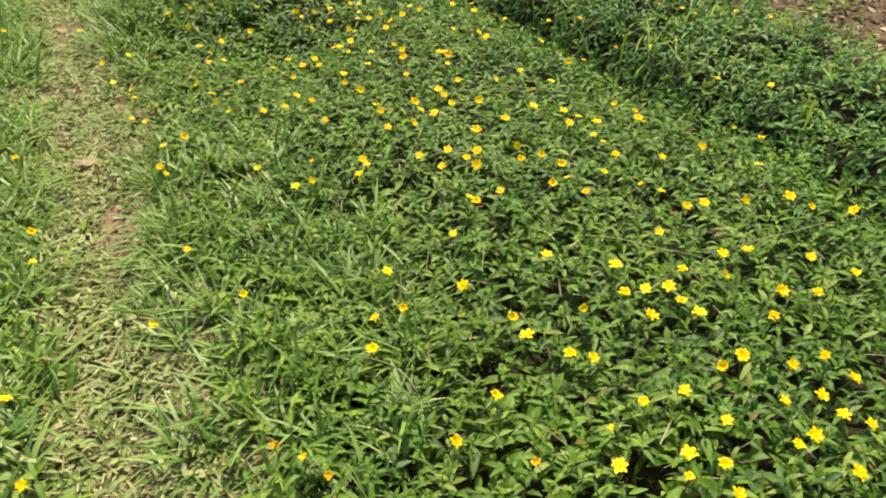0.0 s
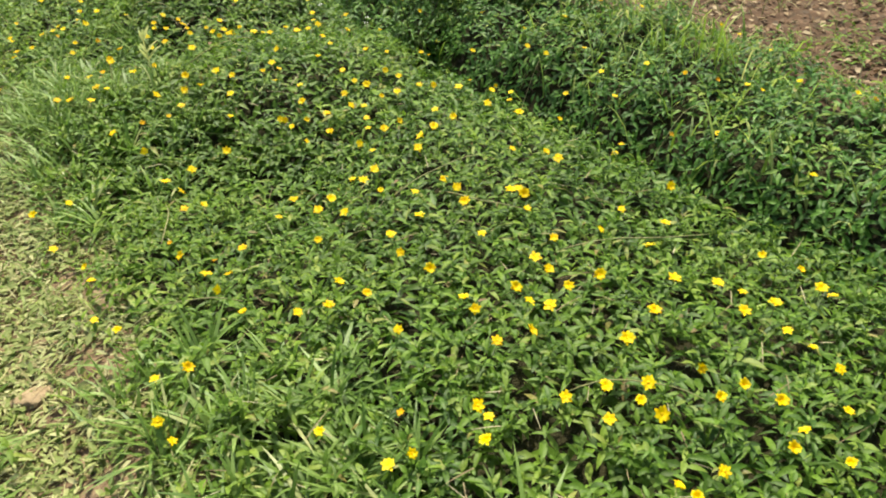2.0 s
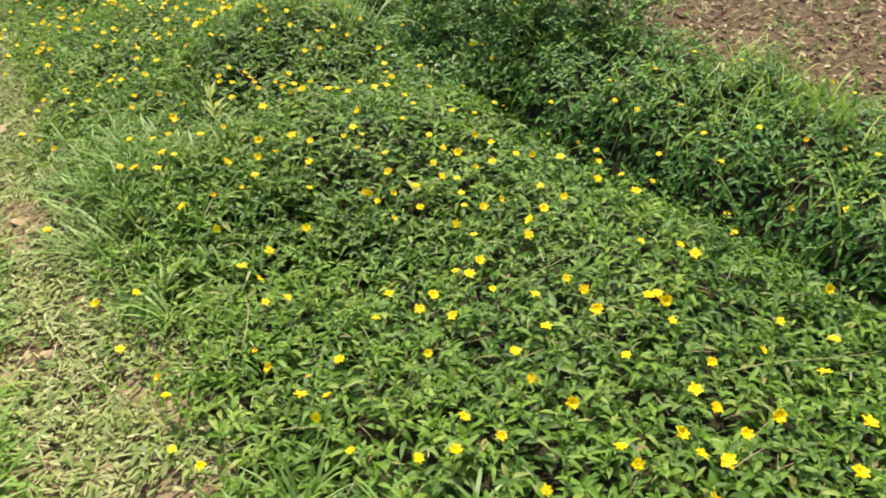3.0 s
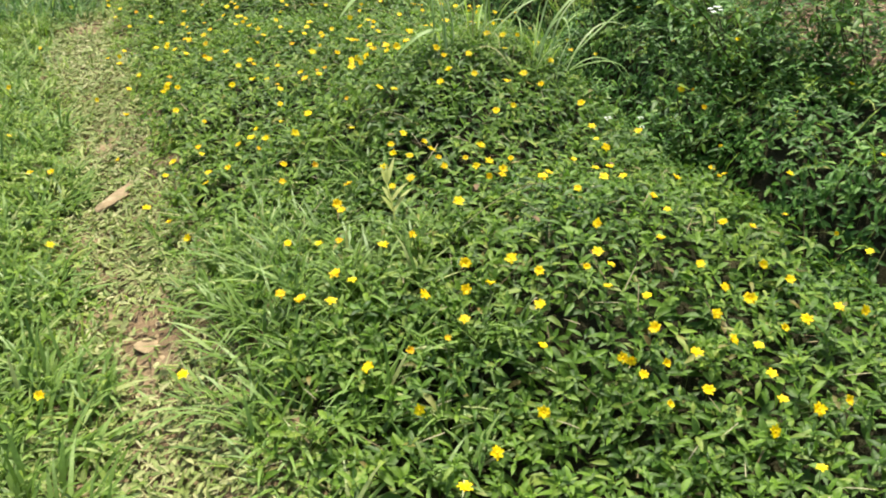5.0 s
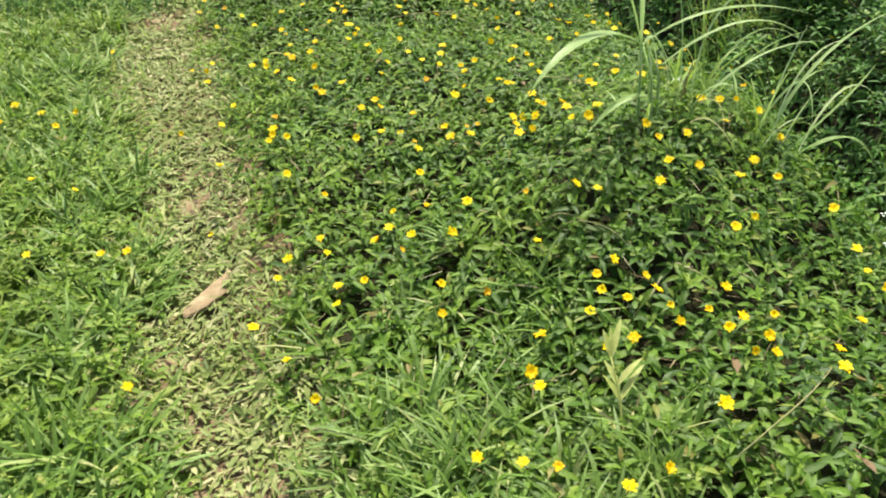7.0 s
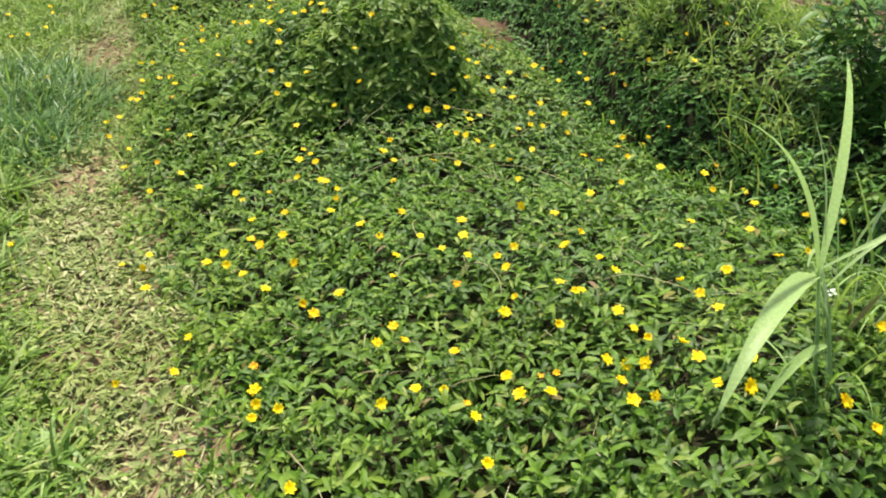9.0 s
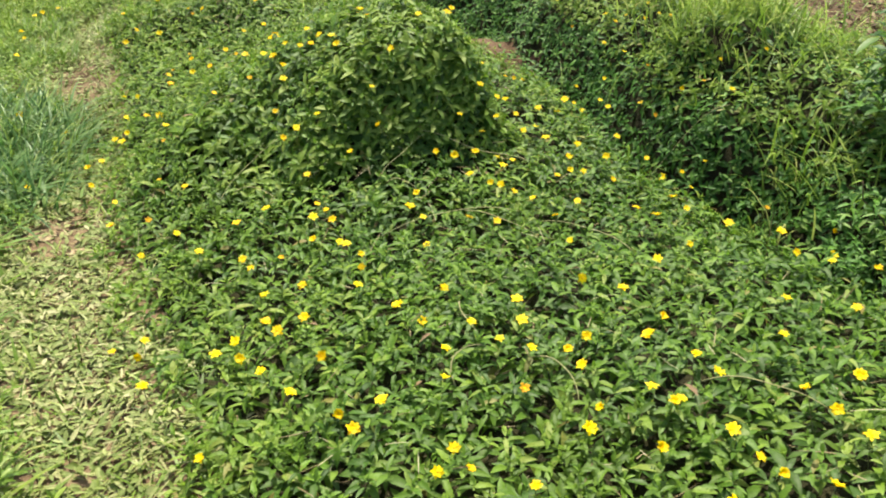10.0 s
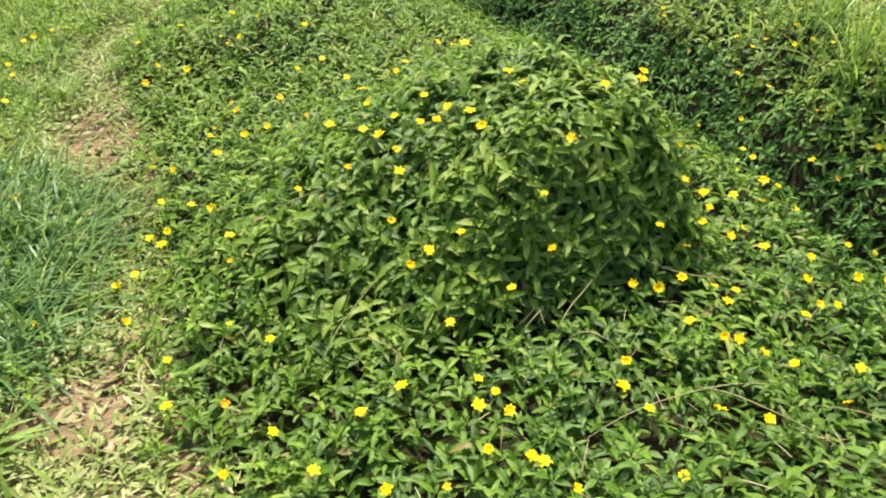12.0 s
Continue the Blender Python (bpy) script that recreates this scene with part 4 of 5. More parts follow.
# ---- white flowers ----
def white_flower(x, y, z, size):
    root = new("white_flower")
    g = float(ground_at(np.array([x]), np.array([y]))[0])
    root.location = (x, y, g)
    tagged(root, "small white flower among dark leaves by the ditch", "flower", "white flowers")
    part("stem", raw_mesh("stem", *tube([(0, 0, 0), (0.01, 0, (z - g) * 0.5), (0, 0, z - g)], 0.002, 4), [STEM]), root)
    k = 6
    a = np.arange(k) * 2 * math.pi / k
    for dx, dy, dz in ((0, 0, 0), (1.3, 0.5, -0.3), (-1.0, 0.9, -0.5), (0.3, -1.4, -0.4), (-1.2, -0.7, -0.9)):
        at = np.array([[dx * size, dy * size, z - g + dz * size]])
        v = leaves(np.tile(at, (k, 1)), a + dx, np.full(k, 0.5), np.full(k, size * rng.uniform(0.7, 1.0)), np.full(k, size * 0.6), np.full(k, 0.5), 0.2)
        part("petals", raw_mesh("petals", *v, [WHITE]), root)


white_flower(2.07, 5.37, 0.14, 0.007)
white_flower(2.03, 5.3, 0.13, 0.007)
white_flower(2.42, 5.41, 0.57, 0.017)
white_flower(1.62, 4.98, 0.36, 0.007)
# This small flower stands in for a pale dead leaf by the tall grass.
white_flower(1.44, 5.78, 0.52, 0.007)


# ---- stones and clods on the trail ----
def stone(x, y, a, b, h, turn, label, mat=STONE, sink=0.35):
    bm = bmesh.new()
    bmesh.ops.create_icosphere(bm, subdivisions=3, radius=1)
    seed = Vector((x * 7, y * 5, 1))
    cuts = [(Vector(rng.normal(0, 1, 3)).normalized(), rng.uniform(0.55, 0.85)) for k in range(9)]
    for v in bm.verts:
        for axis, far in cuts:
            past = v.co.dot(axis) - far
            if past > 0:
                v.co -= axis * past
        d = 1.15 + 0.3 * noise.noise(v.co * 1.3 + seed) + 0.12 * noise.noise(v.co * 4 + seed)
        v.co *= d
        v.co.z = math.copysign(abs(v.co.z) ** 0.6, v.co.z)
        v.co.x, v.co.y, v.co.z = v.co.x * a, v.co.y * b, v.co.z * h
    me = bpy.data.meshes.new("stone")
    bm.to_mesh(me)
    bm.free()
    me.materials.append(mat)
    ob = new("stone", me)
    ob.matrix_world = pose(x, y, float(ground_at(np.array([x]), np.array([y]))[0]) + h * (1 - sink), rng.normal(0, 4), rng.normal(0, 4), turn)
    return tagged(ob, label, "stone", "stones on the trail")


stone(-0.095, 5.68, 0.1, 0.034, 0.012, 38, "flat tan stone lying among trail leaves", sink=-1.6)
stone(-0.1, 3.0, 0.05, 0.034, 0.016, 10, "pale rounded stone half sunk in the trail", sink=-0.2)
stone(-0.17, 3.8, 0.03, 0.02, 0.014, 70, "small brown stone on the trail")
stone(-0.12, 3.77, 0.03, 0.018, 0.014, 60, "small brown stone on the trail")
stone(-0.13, 8.22, 0.036, 0.026, 0.006, 20, "pale tan clod of dry earth on the trail")
stone(-0.02, 8.3, 0.04, 0.028, 0.008, 80, "reddish clod of dry earth on the trail", SOIL)
stone(-0.05, 8.06, 0.03, 0.02, 0.008, 30, "reddish stone on the trail")
stone(-0.1, 7.64, 0.024, 0.018, 0.01, 30, "reddish brown stone on the trail")
stone(-0.54, 5.56, 0.04, 0.025, 0.014, 0, "pale stone in the field grass")
stone(-0.08, 4.7, 0.06, 0.03, 0.008, 12, "flat pale tan slab of earth on the trail", sink=0.0)
stone(-0.05, 4.62, 0.028, 0.02, 0.007, 10, "tan clod on the bare trail")
stone(2.6, 9.6, 0.05, 0.03, 0.025, 10, "pale stone on the bare ditch crossing")


# ---- dry stems and dead leaves in the bed ----
def dry_stem(x, y, az, length, curl, rise=0.03, thick=0.0022):
    n = 12
    s = np.linspace(0, 1, n)
    turn = radians(az) + curl * s
    px = np.concatenate([[0], np.cumsum(np.cos(turn[:-1]))]) * length / (n - 1)
    py = np.concatenate([[0], np.cumsum(np.sin(turn[:-1]))]) * length / (n - 1)
    z0 = float(canopy(np.array([x]), np.array([y]))[0])
    pz = canopy(x + px, y + py) - z0 + rise * np.sin(math.pi * s) + 0.004 * np.sin(9 * s)
    ob = new("dry_stem", raw_mesh("dry_stem", *tube(np.stack([px, py, pz], 1), thick, 4, 0.6), [STRAW]))
    ob.location = (x, y, z0 + 0.005)
    return tagged(ob, "thin dry runner stem lying over the leaves", "stem", "dry stems in the bed")


MOUND_STEMS = [(0.45, 7.95, 39, 0.32, -0.5), (0.52, 7.98, 334, 0.23, -1.3), (0.97, 7.68, 25, 0.24, -0.2), (1.17, 7.39, 292, 0.32, 0.0), (0.99, 7.65, 322, 0.13, -0.5), (0.52, 8.43, 332, 0.16, 0.6), (1.35, 7.3, 160, 0.5, 0.3), (1.6, 7.6, 150, 0.45, 0.3), (2.9, 7.9, 130, 0.4, 0.4)]
MIDDLE_STEMS = [(0.69, 6.56, 87, 0.2, -2.6), (0.9, 6.55, 295, 0.21, -1.0), (0.63, 6.12, 320, 0.13, 0.9), (0.86, 6.85, 230, 0.17, 1.1), (1.15, 6.24, 318, 0.27, -0.8), (0.76, 5.32, 332, 0.15, -0.8), (0.79, 5.28, 324, 0.19, -0.3), (-0.39, 6.0, 310, 0.14, -0.2), (1.5, 6.9, 100, 0.35, 0.5), (0.8, 4.5, 10, 0.4, 0.5), (2.6, 4.4, 190, 0.35, 0.2)]
FIRST_STEMS = [(1.13, 3.01, 272, 0.31, 1.1), (0.79, 2.91, 314, 0.08, 0.6), (1.01, 3.1, 358, 0.35, 0.1), (0.35, 3.35, 60, 0.3, 0.5), (1.25, 2.55, 340, 0.5, 0.4), (1.1, 1.5, 300, 0.35, 0.6), (0.9, 2.1, 330, 0.3, -0.5), (1.4, 1.3, 350, 0.4, 0.4), (0.5, 1.2, 100, 0.25, 1.0), (2.7, 3.4, 170, 0.4, 0.3), (-0.2, 1.9, 60, 0.2, 0.1), (0.45, 2.9, 150, 0.3, 0.4)]
for row in MOUND_STEMS + MIDDLE_STEMS + FIRST_STEMS:
    dry_stem(*row)


def dead_leaf(x, y, size, turn, lift=0.02):
    v = leaves(np.zeros((1, 3)), np.array([radians(turn)]), np.array([0.1]), np.array([size * 0.7]), np.array([size * 0.2]), np.array([0.25]), 0.6)
    ob = new("dead_leaf", raw_mesh("dead_leaf", *v, [LITTER]))
    ob.location = (x, y, float(canopy(np.array([x]), np.array([y]))[0]) + lift)
    return tagged(ob, "curled brown dead leaf caught in the foliage", "leaf", "dead leaves in the bed")


for row in [(1.35, 7.55, 0.07, 70), (0.45, 8.45, 0.09, 20), (1.1, 6.2, 0.08, 80), (0.72, 6.75, 0.06, 200), (1.4, 1.35, 0.08, 10), (0.95, 4.7, 0.1, 60), (0.98, 4.35, 0.08, 90), (1.5, 4.75, 0.07, 80), (0.6, 6.6, 0.05, 30), (0.5, 7.0, 0.06, 130), (1.05, 3.15, 0.06, 40), (0.9, 2.45, 0.05, 0)]:
    dead_leaf(*row)


# ---- yellow daisies ----
DAISIES_A = [(1.08, 0.59), (0.87, 0.65), (1.2, 0.67), (1.04, 0.69), (1.08, 0.69), (0.89, 0.71), (1.17, 0.71), (0.82, 0.72), (0.85, 0.76), (1.18, 0.77), (1.09, 0.78), (1.27, 0.78), (0.96, 0.79), (0.73, 0.8), (1.19, 0.86), (1.28, 0.86), (0.77, 0.88), (0.61, 0.89), (0.94, 0.89), (0.86, 0.91), (1.05, 0.91), (1.11, 0.92), (1.27, 1), (0.5, 1.01), (1.43, 1.03), (0.25, 1.04), (0.84, 1.06), (1.58, 1.06), (1.36, 1.07), (0.62, 1.08), (1.13, 1.08), (0.8, 1.09), (0.22, 1.11), (1.02, 1.11), (1.11, 1.12), (1.53, 1.15), (1.28, 1.17), (0.18, 1.18), (1.13, 1.19), (1.07, 1.2), (0.76, 1.2), (1.01, 1.2), (0.91, 1.21), (1.2, 1.23), (1.4, 1.23)]
DAISIES_B = [(1.34, 1.25), (0.76, 1.27), (1.83, 1.29), (1.06, 1.31), (1.72, 1.34), (-0.3, 1.35), (0.45, 1.35), (1.25, 1.39), (1.71, 1.41), (0.94, 1.43), (0.71, 1.43), (0.56, 1.44), (1.58, 1.44), (0.49, 1.45), (1.46, 1.47), (1.41, 1.48), (1.39, 1.57), (0.58, 1.6), (1.77, 1.6), (1.35, 1.61), (-0.33, 1.62), (1.18, 1.63), (0.78, 1.64), (0.23, 1.69), (1.12, 1.71), (1.3, 1.72), (0.89, 1.73), (1.18, 1.73), (1.91, 1.74), (0.97, 1.74), (1.53, 1.75), (1.7, 1.77), (0.89, 1.77), (0.01, 1.8), (1.21, 1.81), (1.4, 1.81), (1.18, 1.88), (1.4, 1.88), (1.11, 1.88), (0.98, 1.91), (2, 1.95), (0.97, 1.96), (1.14, 1.96), (1.42, 1.96), (0.89, 1.96)]
DAISIES_C = [(1.02, 1.99), (1.64, 2), (0.14, 2.03), (0.94, 2.03), (1.65, 2.04), (1.49, 2.05), (0.86, 2.06), (1.39, 2.06), (0.67, 2.07), (0.71, 2.12), (1.08, 2.12), (1.47, 2.13), (1.71, 2.14), (0.54, 2.14), (0.49, 2.15), (0.71, 2.16), (1.21, 2.17), (1.45, 2.19), (0.57, 2.24), (-0.27, 2.24), (1.37, 2.26), (1.71, 2.26), (0.92, 2.26), (0.84, 2.28), (0.41, 2.3), (1.02, 2.32), (1.1, 2.35), (0.99, 2.36), (1.21, 2.36), (0.86, 2.4), (0.99, 2.42), (-0.27, 2.42), (1.45, 2.43), (1.11, 2.44), (0.86, 2.45), (0.68, 2.45), (0.15, 2.5), (1.12, 2.51), (1.59, 2.51), (1.37, 2.54), (1.22, 2.56), (0.14, 2.59), (0.68, 2.61), (0.86, 2.61), (1.51, 2.61)]
DAISIES_D = [(0.59, 2.64), (1.76, 2.66), (1.06, 2.67), (0.52, 2.67), (0.24, 2.67), (0.65, 2.71), (1.25, 2.72), (0.17, 2.72), (0.84, 2.73), (1.28, 2.78), (0.42, 2.79), (1.26, 2.82), (1.29, 2.82), (0.87, 2.84), (1.12, 2.85), (0.98, 2.87), (1.51, 2.91), (1.15, 2.94), (-0.31, 2.94), (0.4, 2.94), (1.5, 2.96), (0.71, 2.98), (0.14, 2.98), (1.14, 3), (0.45, 3), (1.04, 3), (1.41, 3.02), (0.4, 3.04), (0.44, 3.09), (0.1, 3.09), (0.85, 3.1), (1.97, 3.1), (0.98, 3.11), (0.53, 3.11), (0.37, 3.18), (0.81, 3.21), (0.98, 3.23), (0.87, 3.24), (0.69, 3.24), (0.36, 3.26), (1.9, 3.26), (1.2, 3.26), (1.04, 3.27), (0.13, 3.27), (0.97, 3.29)]
DAISIES_E = [(1.65, 3.31), (1.25, 3.33), (1.31, 3.34), (0.78, 3.34), (0.13, 3.34), (1.4, 3.36), (1.11, 3.42), (1.6, 3.44), (1.7, 3.44), (0.53, 3.49), (1.41, 3.5), (0.47, 3.51), (1.27, 3.52), (1.22, 3.54), (1.13, 3.56), (0.07, 3.57), (1.71, 3.57), (1.19, 3.61), (0.5, 3.65), (1.62, 3.67), (1.22, 3.68), (1.09, 3.73), (0.47, 3.73), (1.54, 3.73), (1, 3.75), (0.16, 3.76), (1.25, 3.76), (1.4, 3.77), (1.33, 3.77), (1.5, 3.77), (0.58, 3.8), (1.22, 3.81), (1.12, 3.82), (0.98, 3.83), (1.04, 3.83), (0.05, 3.84), (0.73, 3.86), (0.97, 3.87), (0.96, 3.89), (1.23, 3.89), (1.33, 3.89), (1.06, 3.91), (1.49, 3.92), (0.46, 3.96), (1.31, 3.96)]
DAISIES_F = [(1.09, 3.99), (0.8, 4), (1.47, 4), (1.01, 4.05), (1.3, 4.05), (0.84, 4.09), (1.05, 4.1), (0.6, 4.12), (0.39, 4.12), (0.5, 4.12), (0.99, 4.12), (1.55, 4.14), (1.04, 4.15), (0.66, 4.15), (1.24, 4.15), (0.88, 4.17), (1.47, 4.17), (0.76, 4.21), (0.7, 4.23), (0.84, 4.25), (1.1, 4.25), (0.6, 4.27), (1.35, 4.27), (0.73, 4.3), (1.34, 4.33), (0.37, 4.34), (0.3, 4.38), (0.44, 4.38), (1.83, 4.4), (1.14, 4.42), (1.67, 4.43), (0.41, 4.44), (1.51, 4.44), (0.26, 4.44), (-0.02, 4.44), (-0.36, 4.46), (1.34, 4.48), (0.57, 4.5), (0.66, 4.51), (1.3, 4.52), (1.85, 4.55), (0.47, 4.59), (1.13, 4.6), (0.85, 4.61), (0.42, 4.64)]
DAISIES_G = [(1.41, 4.65), (1.37, 4.67), (1.2, 4.68), (0.34, 4.68), (1.04, 4.7), (1.01, 4.73), (1.34, 4.76), (1.08, 4.77), (1.01, 4.82), (1.14, 4.83), (0.55, 4.84), (1.07, 4.85), (0.8, 4.88), (0.92, 4.88), (1.56, 4.89), (0.55, 4.89), (1, 4.89), (0.74, 4.89), (1.94, 4.93), (0.92, 4.93), (1.08, 4.94), (1.75, 4.96), (1.57, 4.97), (0.62, 4.99), (0.84, 4.99), (0.92, 4.99), (0.75, 5), (0.91, 5.03), (0.8, 5.04), (1.6, 5.05), (0.09, 5.06), (0.81, 5.09), (0.86, 5.1), (1.23, 5.12), (1.32, 5.16), (0.44, 5.18), (0.56, 5.19), (1.65, 5.21), (0.05, 5.23), (1.94, 5.24), (0.72, 5.25), (1.07, 5.26), (0.47, 5.28), (-0.33, 5.28), (0.9, 5.29)]
DAISIES_H = [(1.37, 5.31), (1.13, 5.32), (0.2, 5.32), (1.24, 5.33), (0.86, 5.33), (1.54, 5.34), (0.29, 5.38), (0.22, 5.39), (1.49, 5.4), (-0.01, 5.41), (1.15, 5.42), (0.76, 5.42), (0.56, 5.45), (1.27, 5.45), (0.42, 5.47), (1.15, 5.49), (0.46, 5.51), (0.22, 5.53), (1.69, 5.53), (0.36, 5.54), (0.08, 5.54), (0.64, 5.55), (1.48, 5.55), (0.12, 5.58), (0.42, 5.6), (1.03, 5.61), (0.22, 5.62), (1.44, 5.64), (1.68, 5.64), (1.52, 5.65), (0.55, 5.65), (1.6, 5.67), (1.01, 5.67), (1.1, 5.68), (0.46, 5.69), (0.92, 5.74), (1.04, 5.76), (0.89, 5.77), (1.33, 5.82), (1.06, 5.83), (0.28, 5.84), (0.91, 5.84), (0.98, 5.85), (-0.39, 5.86), (0.6, 5.87)]
DAISIES_I = [(1.19, 5.87), (0.95, 5.88), (-0.32, 5.89), (-0.59, 5.89), (-0.07, 5.92), (1.04, 5.92), (0.94, 5.93), (0.79, 5.93), (0.83, 5.97), (1.23, 5.97), (0.74, 5.98), (1.05, 5.98), (0.8, 5.99), (0.19, 5.99), (0.63, 5.99), (1.36, 6.02), (0.63, 6.03), (1.55, 6.03), (0.74, 6.04), (1.67, 6.04), (1.25, 6.06), (1.07, 6.07), (0.6, 6.09), (0.54, 6.12), (0.45, 6.12), (0.93, 6.12), (0.67, 6.18), (1.03, 6.2), (1.05, 6.2), (1.16, 6.21), (0.23, 6.22), (0.17, 6.23), (0.85, 6.25), (-0.47, 6.26), (1.42, 6.26), (1.03, 6.27), (0.19, 6.27), (0.9, 6.28), (1.16, 6.28), (1.71, 6.28), (0, 6.29), (0.58, 6.29), (0.52, 6.32), (0.2, 6.33), (0.58, 6.36)]
DAISIES_J = [(-0.61, 6.37), (1.59, 6.4), (0.22, 6.41), (0.95, 6.42), (1.14, 6.42), (0.8, 6.43), (1.22, 6.46), (0.96, 6.49), (1.02, 6.5), (1.92, 6.52), (0.89, 6.54), (0.42, 6.54), (0.66, 6.56), (0.51, 6.59), (0.04, 6.59), (1.85, 6.59), (0.84, 6.61), (0.41, 6.61), (0.93, 6.65), (0.71, 6.65), (1.26, 6.66), (-0.11, 6.69), (0.1, 6.69), (0.81, 6.7), (1.92, 6.71), (0.97, 6.74), (0.34, 6.75), (-0.55, 6.75), (1.19, 6.75), (1.47, 6.76), (1.61, 6.78), (0.71, 6.78), (0.45, 6.83), (-0.75, 6.85), (1.84, 6.85), (-0.48, 6.87), (0.3, 6.87), (0.69, 6.89), (0.83, 6.89), (-0.61, 6.91), (0.27, 6.95), (1.32, 6.99), (-0.71, 7), (0.22, 7.02), (0.39, 7.02)]
DAISIES_K = [(1.7, 7.03), (0.47, 7.03), (1.83, 7.03), (0.28, 7.05), (0.03, 7.07), (0.65, 7.08), (0.38, 7.1), (1.69, 7.12), (1.85, 7.12), (1.39, 7.17), (0.92, 7.18), (0.71, 7.2), (1.19, 7.21), (0.04, 7.21), (0.53, 7.23), (1.53, 7.24), (0.42, 7.25), (0.07, 7.26), (0.74, 7.28), (1.13, 7.29), (-0.02, 7.31), (1.4, 7.32), (1.75, 7.33), (1, 7.37), (0.73, 7.38), (1.36, 7.38), (0.72, 7.41), (0.53, 7.44), (1.34, 7.44), (1.7, 7.44), (0.43, 7.44), (1.59, 7.45), (0.99, 7.45), (1.31, 7.46), (1.65, 7.46), (0.65, 7.47), (1.84, 7.49), (1.04, 7.5), (0.42, 7.5), (0.74, 7.53), (1.27, 7.54), (1.71, 7.55), (1.42, 7.56), (-0.35, 7.56), (0.69, 7.58)]
DAISIES_L = [(1.48, 7.59), (0.74, 7.59), (1.79, 7.61), (1.43, 7.62), (0.31, 7.63), (0.73, 7.65), (1.27, 7.66), (1.37, 7.68), (1.21, 7.69), (1.7, 7.7), (0.46, 7.72), (0.57, 7.73), (1.43, 7.74), (0.14, 7.74), (1.35, 7.77), (1.64, 7.77), (1.51, 7.77), (0.27, 7.78), (1.71, 7.79), (1.03, 7.8), (0.92, 7.81), (1.54, 7.82), (1.46, 7.82), (0.76, 7.84), (1.04, 7.87), (1.87, 7.87), (1.61, 7.87), (1.13, 7.9), (1.69, 7.91), (1.98, 7.91), (0.2, 7.92), (1.82, 7.94), (0.85, 7.95), (1.96, 7.95), (1.27, 7.96), (1.39, 7.96), (0.78, 7.99), (1.43, 8), (0.73, 8), (0.08, 8.03), (0.36, 8.06), (1, 8.11), (1.14, 8.14), (0.75, 8.15), (0.12, 8.19)]
DAISIES_M = [(0.29, 8.19), (1.01, 8.19), (1.14, 8.21), (0.82, 8.24), (1.93, 8.24), (1.9, 8.27), (0.95, 8.27), (0.99, 8.28), (0.84, 8.3), (0.92, 8.31), (1.88, 8.31), (0.35, 8.35), (0.72, 8.37), (0.83, 8.39), (0.98, 8.4), (0.58, 8.4), (0.89, 8.41), (0.38, 8.44), (0.06, 8.46), (0.81, 8.46), (1.17, 8.5), (1.87, 8.51), (0.88, 8.57), (-0.17, 8.6), (0.78, 8.65), (0.07, 8.69), (0.13, 8.71), (0.4, 8.74), (0.23, 8.76), (0.26, 8.8), (0.97, 8.83), (0.21, 8.86), (0.36, 8.86), (0.81, 8.95), (0.29, 9.04), (0.52, 9.11), (0.72, 9.14), (0.64, 9.17), (0.03, 9.18), (0.37, 9.18), (0.32, 9.31), (0.55, 9.33), (1.34, 9.34), (0.58, 9.36), (-0.15, 9.36)]
DAISIES_N = [(1.15, 9.41), (0.87, 9.44), (1.44, 9.46), (0.7, 9.48), (1.72, 9.54), (0.71, 9.59), (1.68, 9.61), (1.03, 9.68), (1.15, 9.69), (0.45, 10.02), (1.2, 10.03), (0.64, 10.05), (-0.3, 10.09), (-0.21, 10.09), (0.91, 10.1), (0.85, 10.1), (0.53, 10.13), (0.84, 10.16), (1.02, 10.16), (0.93, 10.26), (-0.11, 10.27), (0.7, 10.35), (0.5, 10.38), (-0.05, 10.6), (-0.31, 10.62), (-0.06, 10.74), (0.04, 11.08), (0.09, 11.09), (0.19, 11.18)]
BANK_A = [(2.21, 2.03, 0.37), (2.82, 2.55, 0.18), (2.64, 2.74, 0.09), (3.07, 2.83, 0.28), (3.03, 2.89, 0.29), (2.57, 3.16, 0.12), (2.82, 3.18, 0.25), (2.77, 3.22, 0.27), (3.13, 3.22, 0.22), (2.1, 3.26, 0.1), (2.46, 3.31, 0.08), (2.69, 3.31, 0.28), (2.61, 3.42, 0.29), (3.24, 3.48, 0.27), (2.58, 3.62, 0.28), (2.49, 3.62, -0.09), (3.23, 3.67, 0.3), (2.49, 3.7, 0.12), (3.25, 3.8, 0.31), (2.54, 3.86, 0.18), (2.48, 4.06, -0.12), (2.54, 4.1, -0.01), (2.65, 4.12, 0.2), (3.06, 4.17, 0.34), (2.54, 4.28, 0.15), (2.38, 4.35, -0.05), (2.95, 4.37, 0.34), (2.77, 4.43, 0.27), (2.55, 4.45, 0.14), (2.41, 4.53, -0.08), (2.63, 4.59, 0.18), (2.42, 4.79, -0.13)]
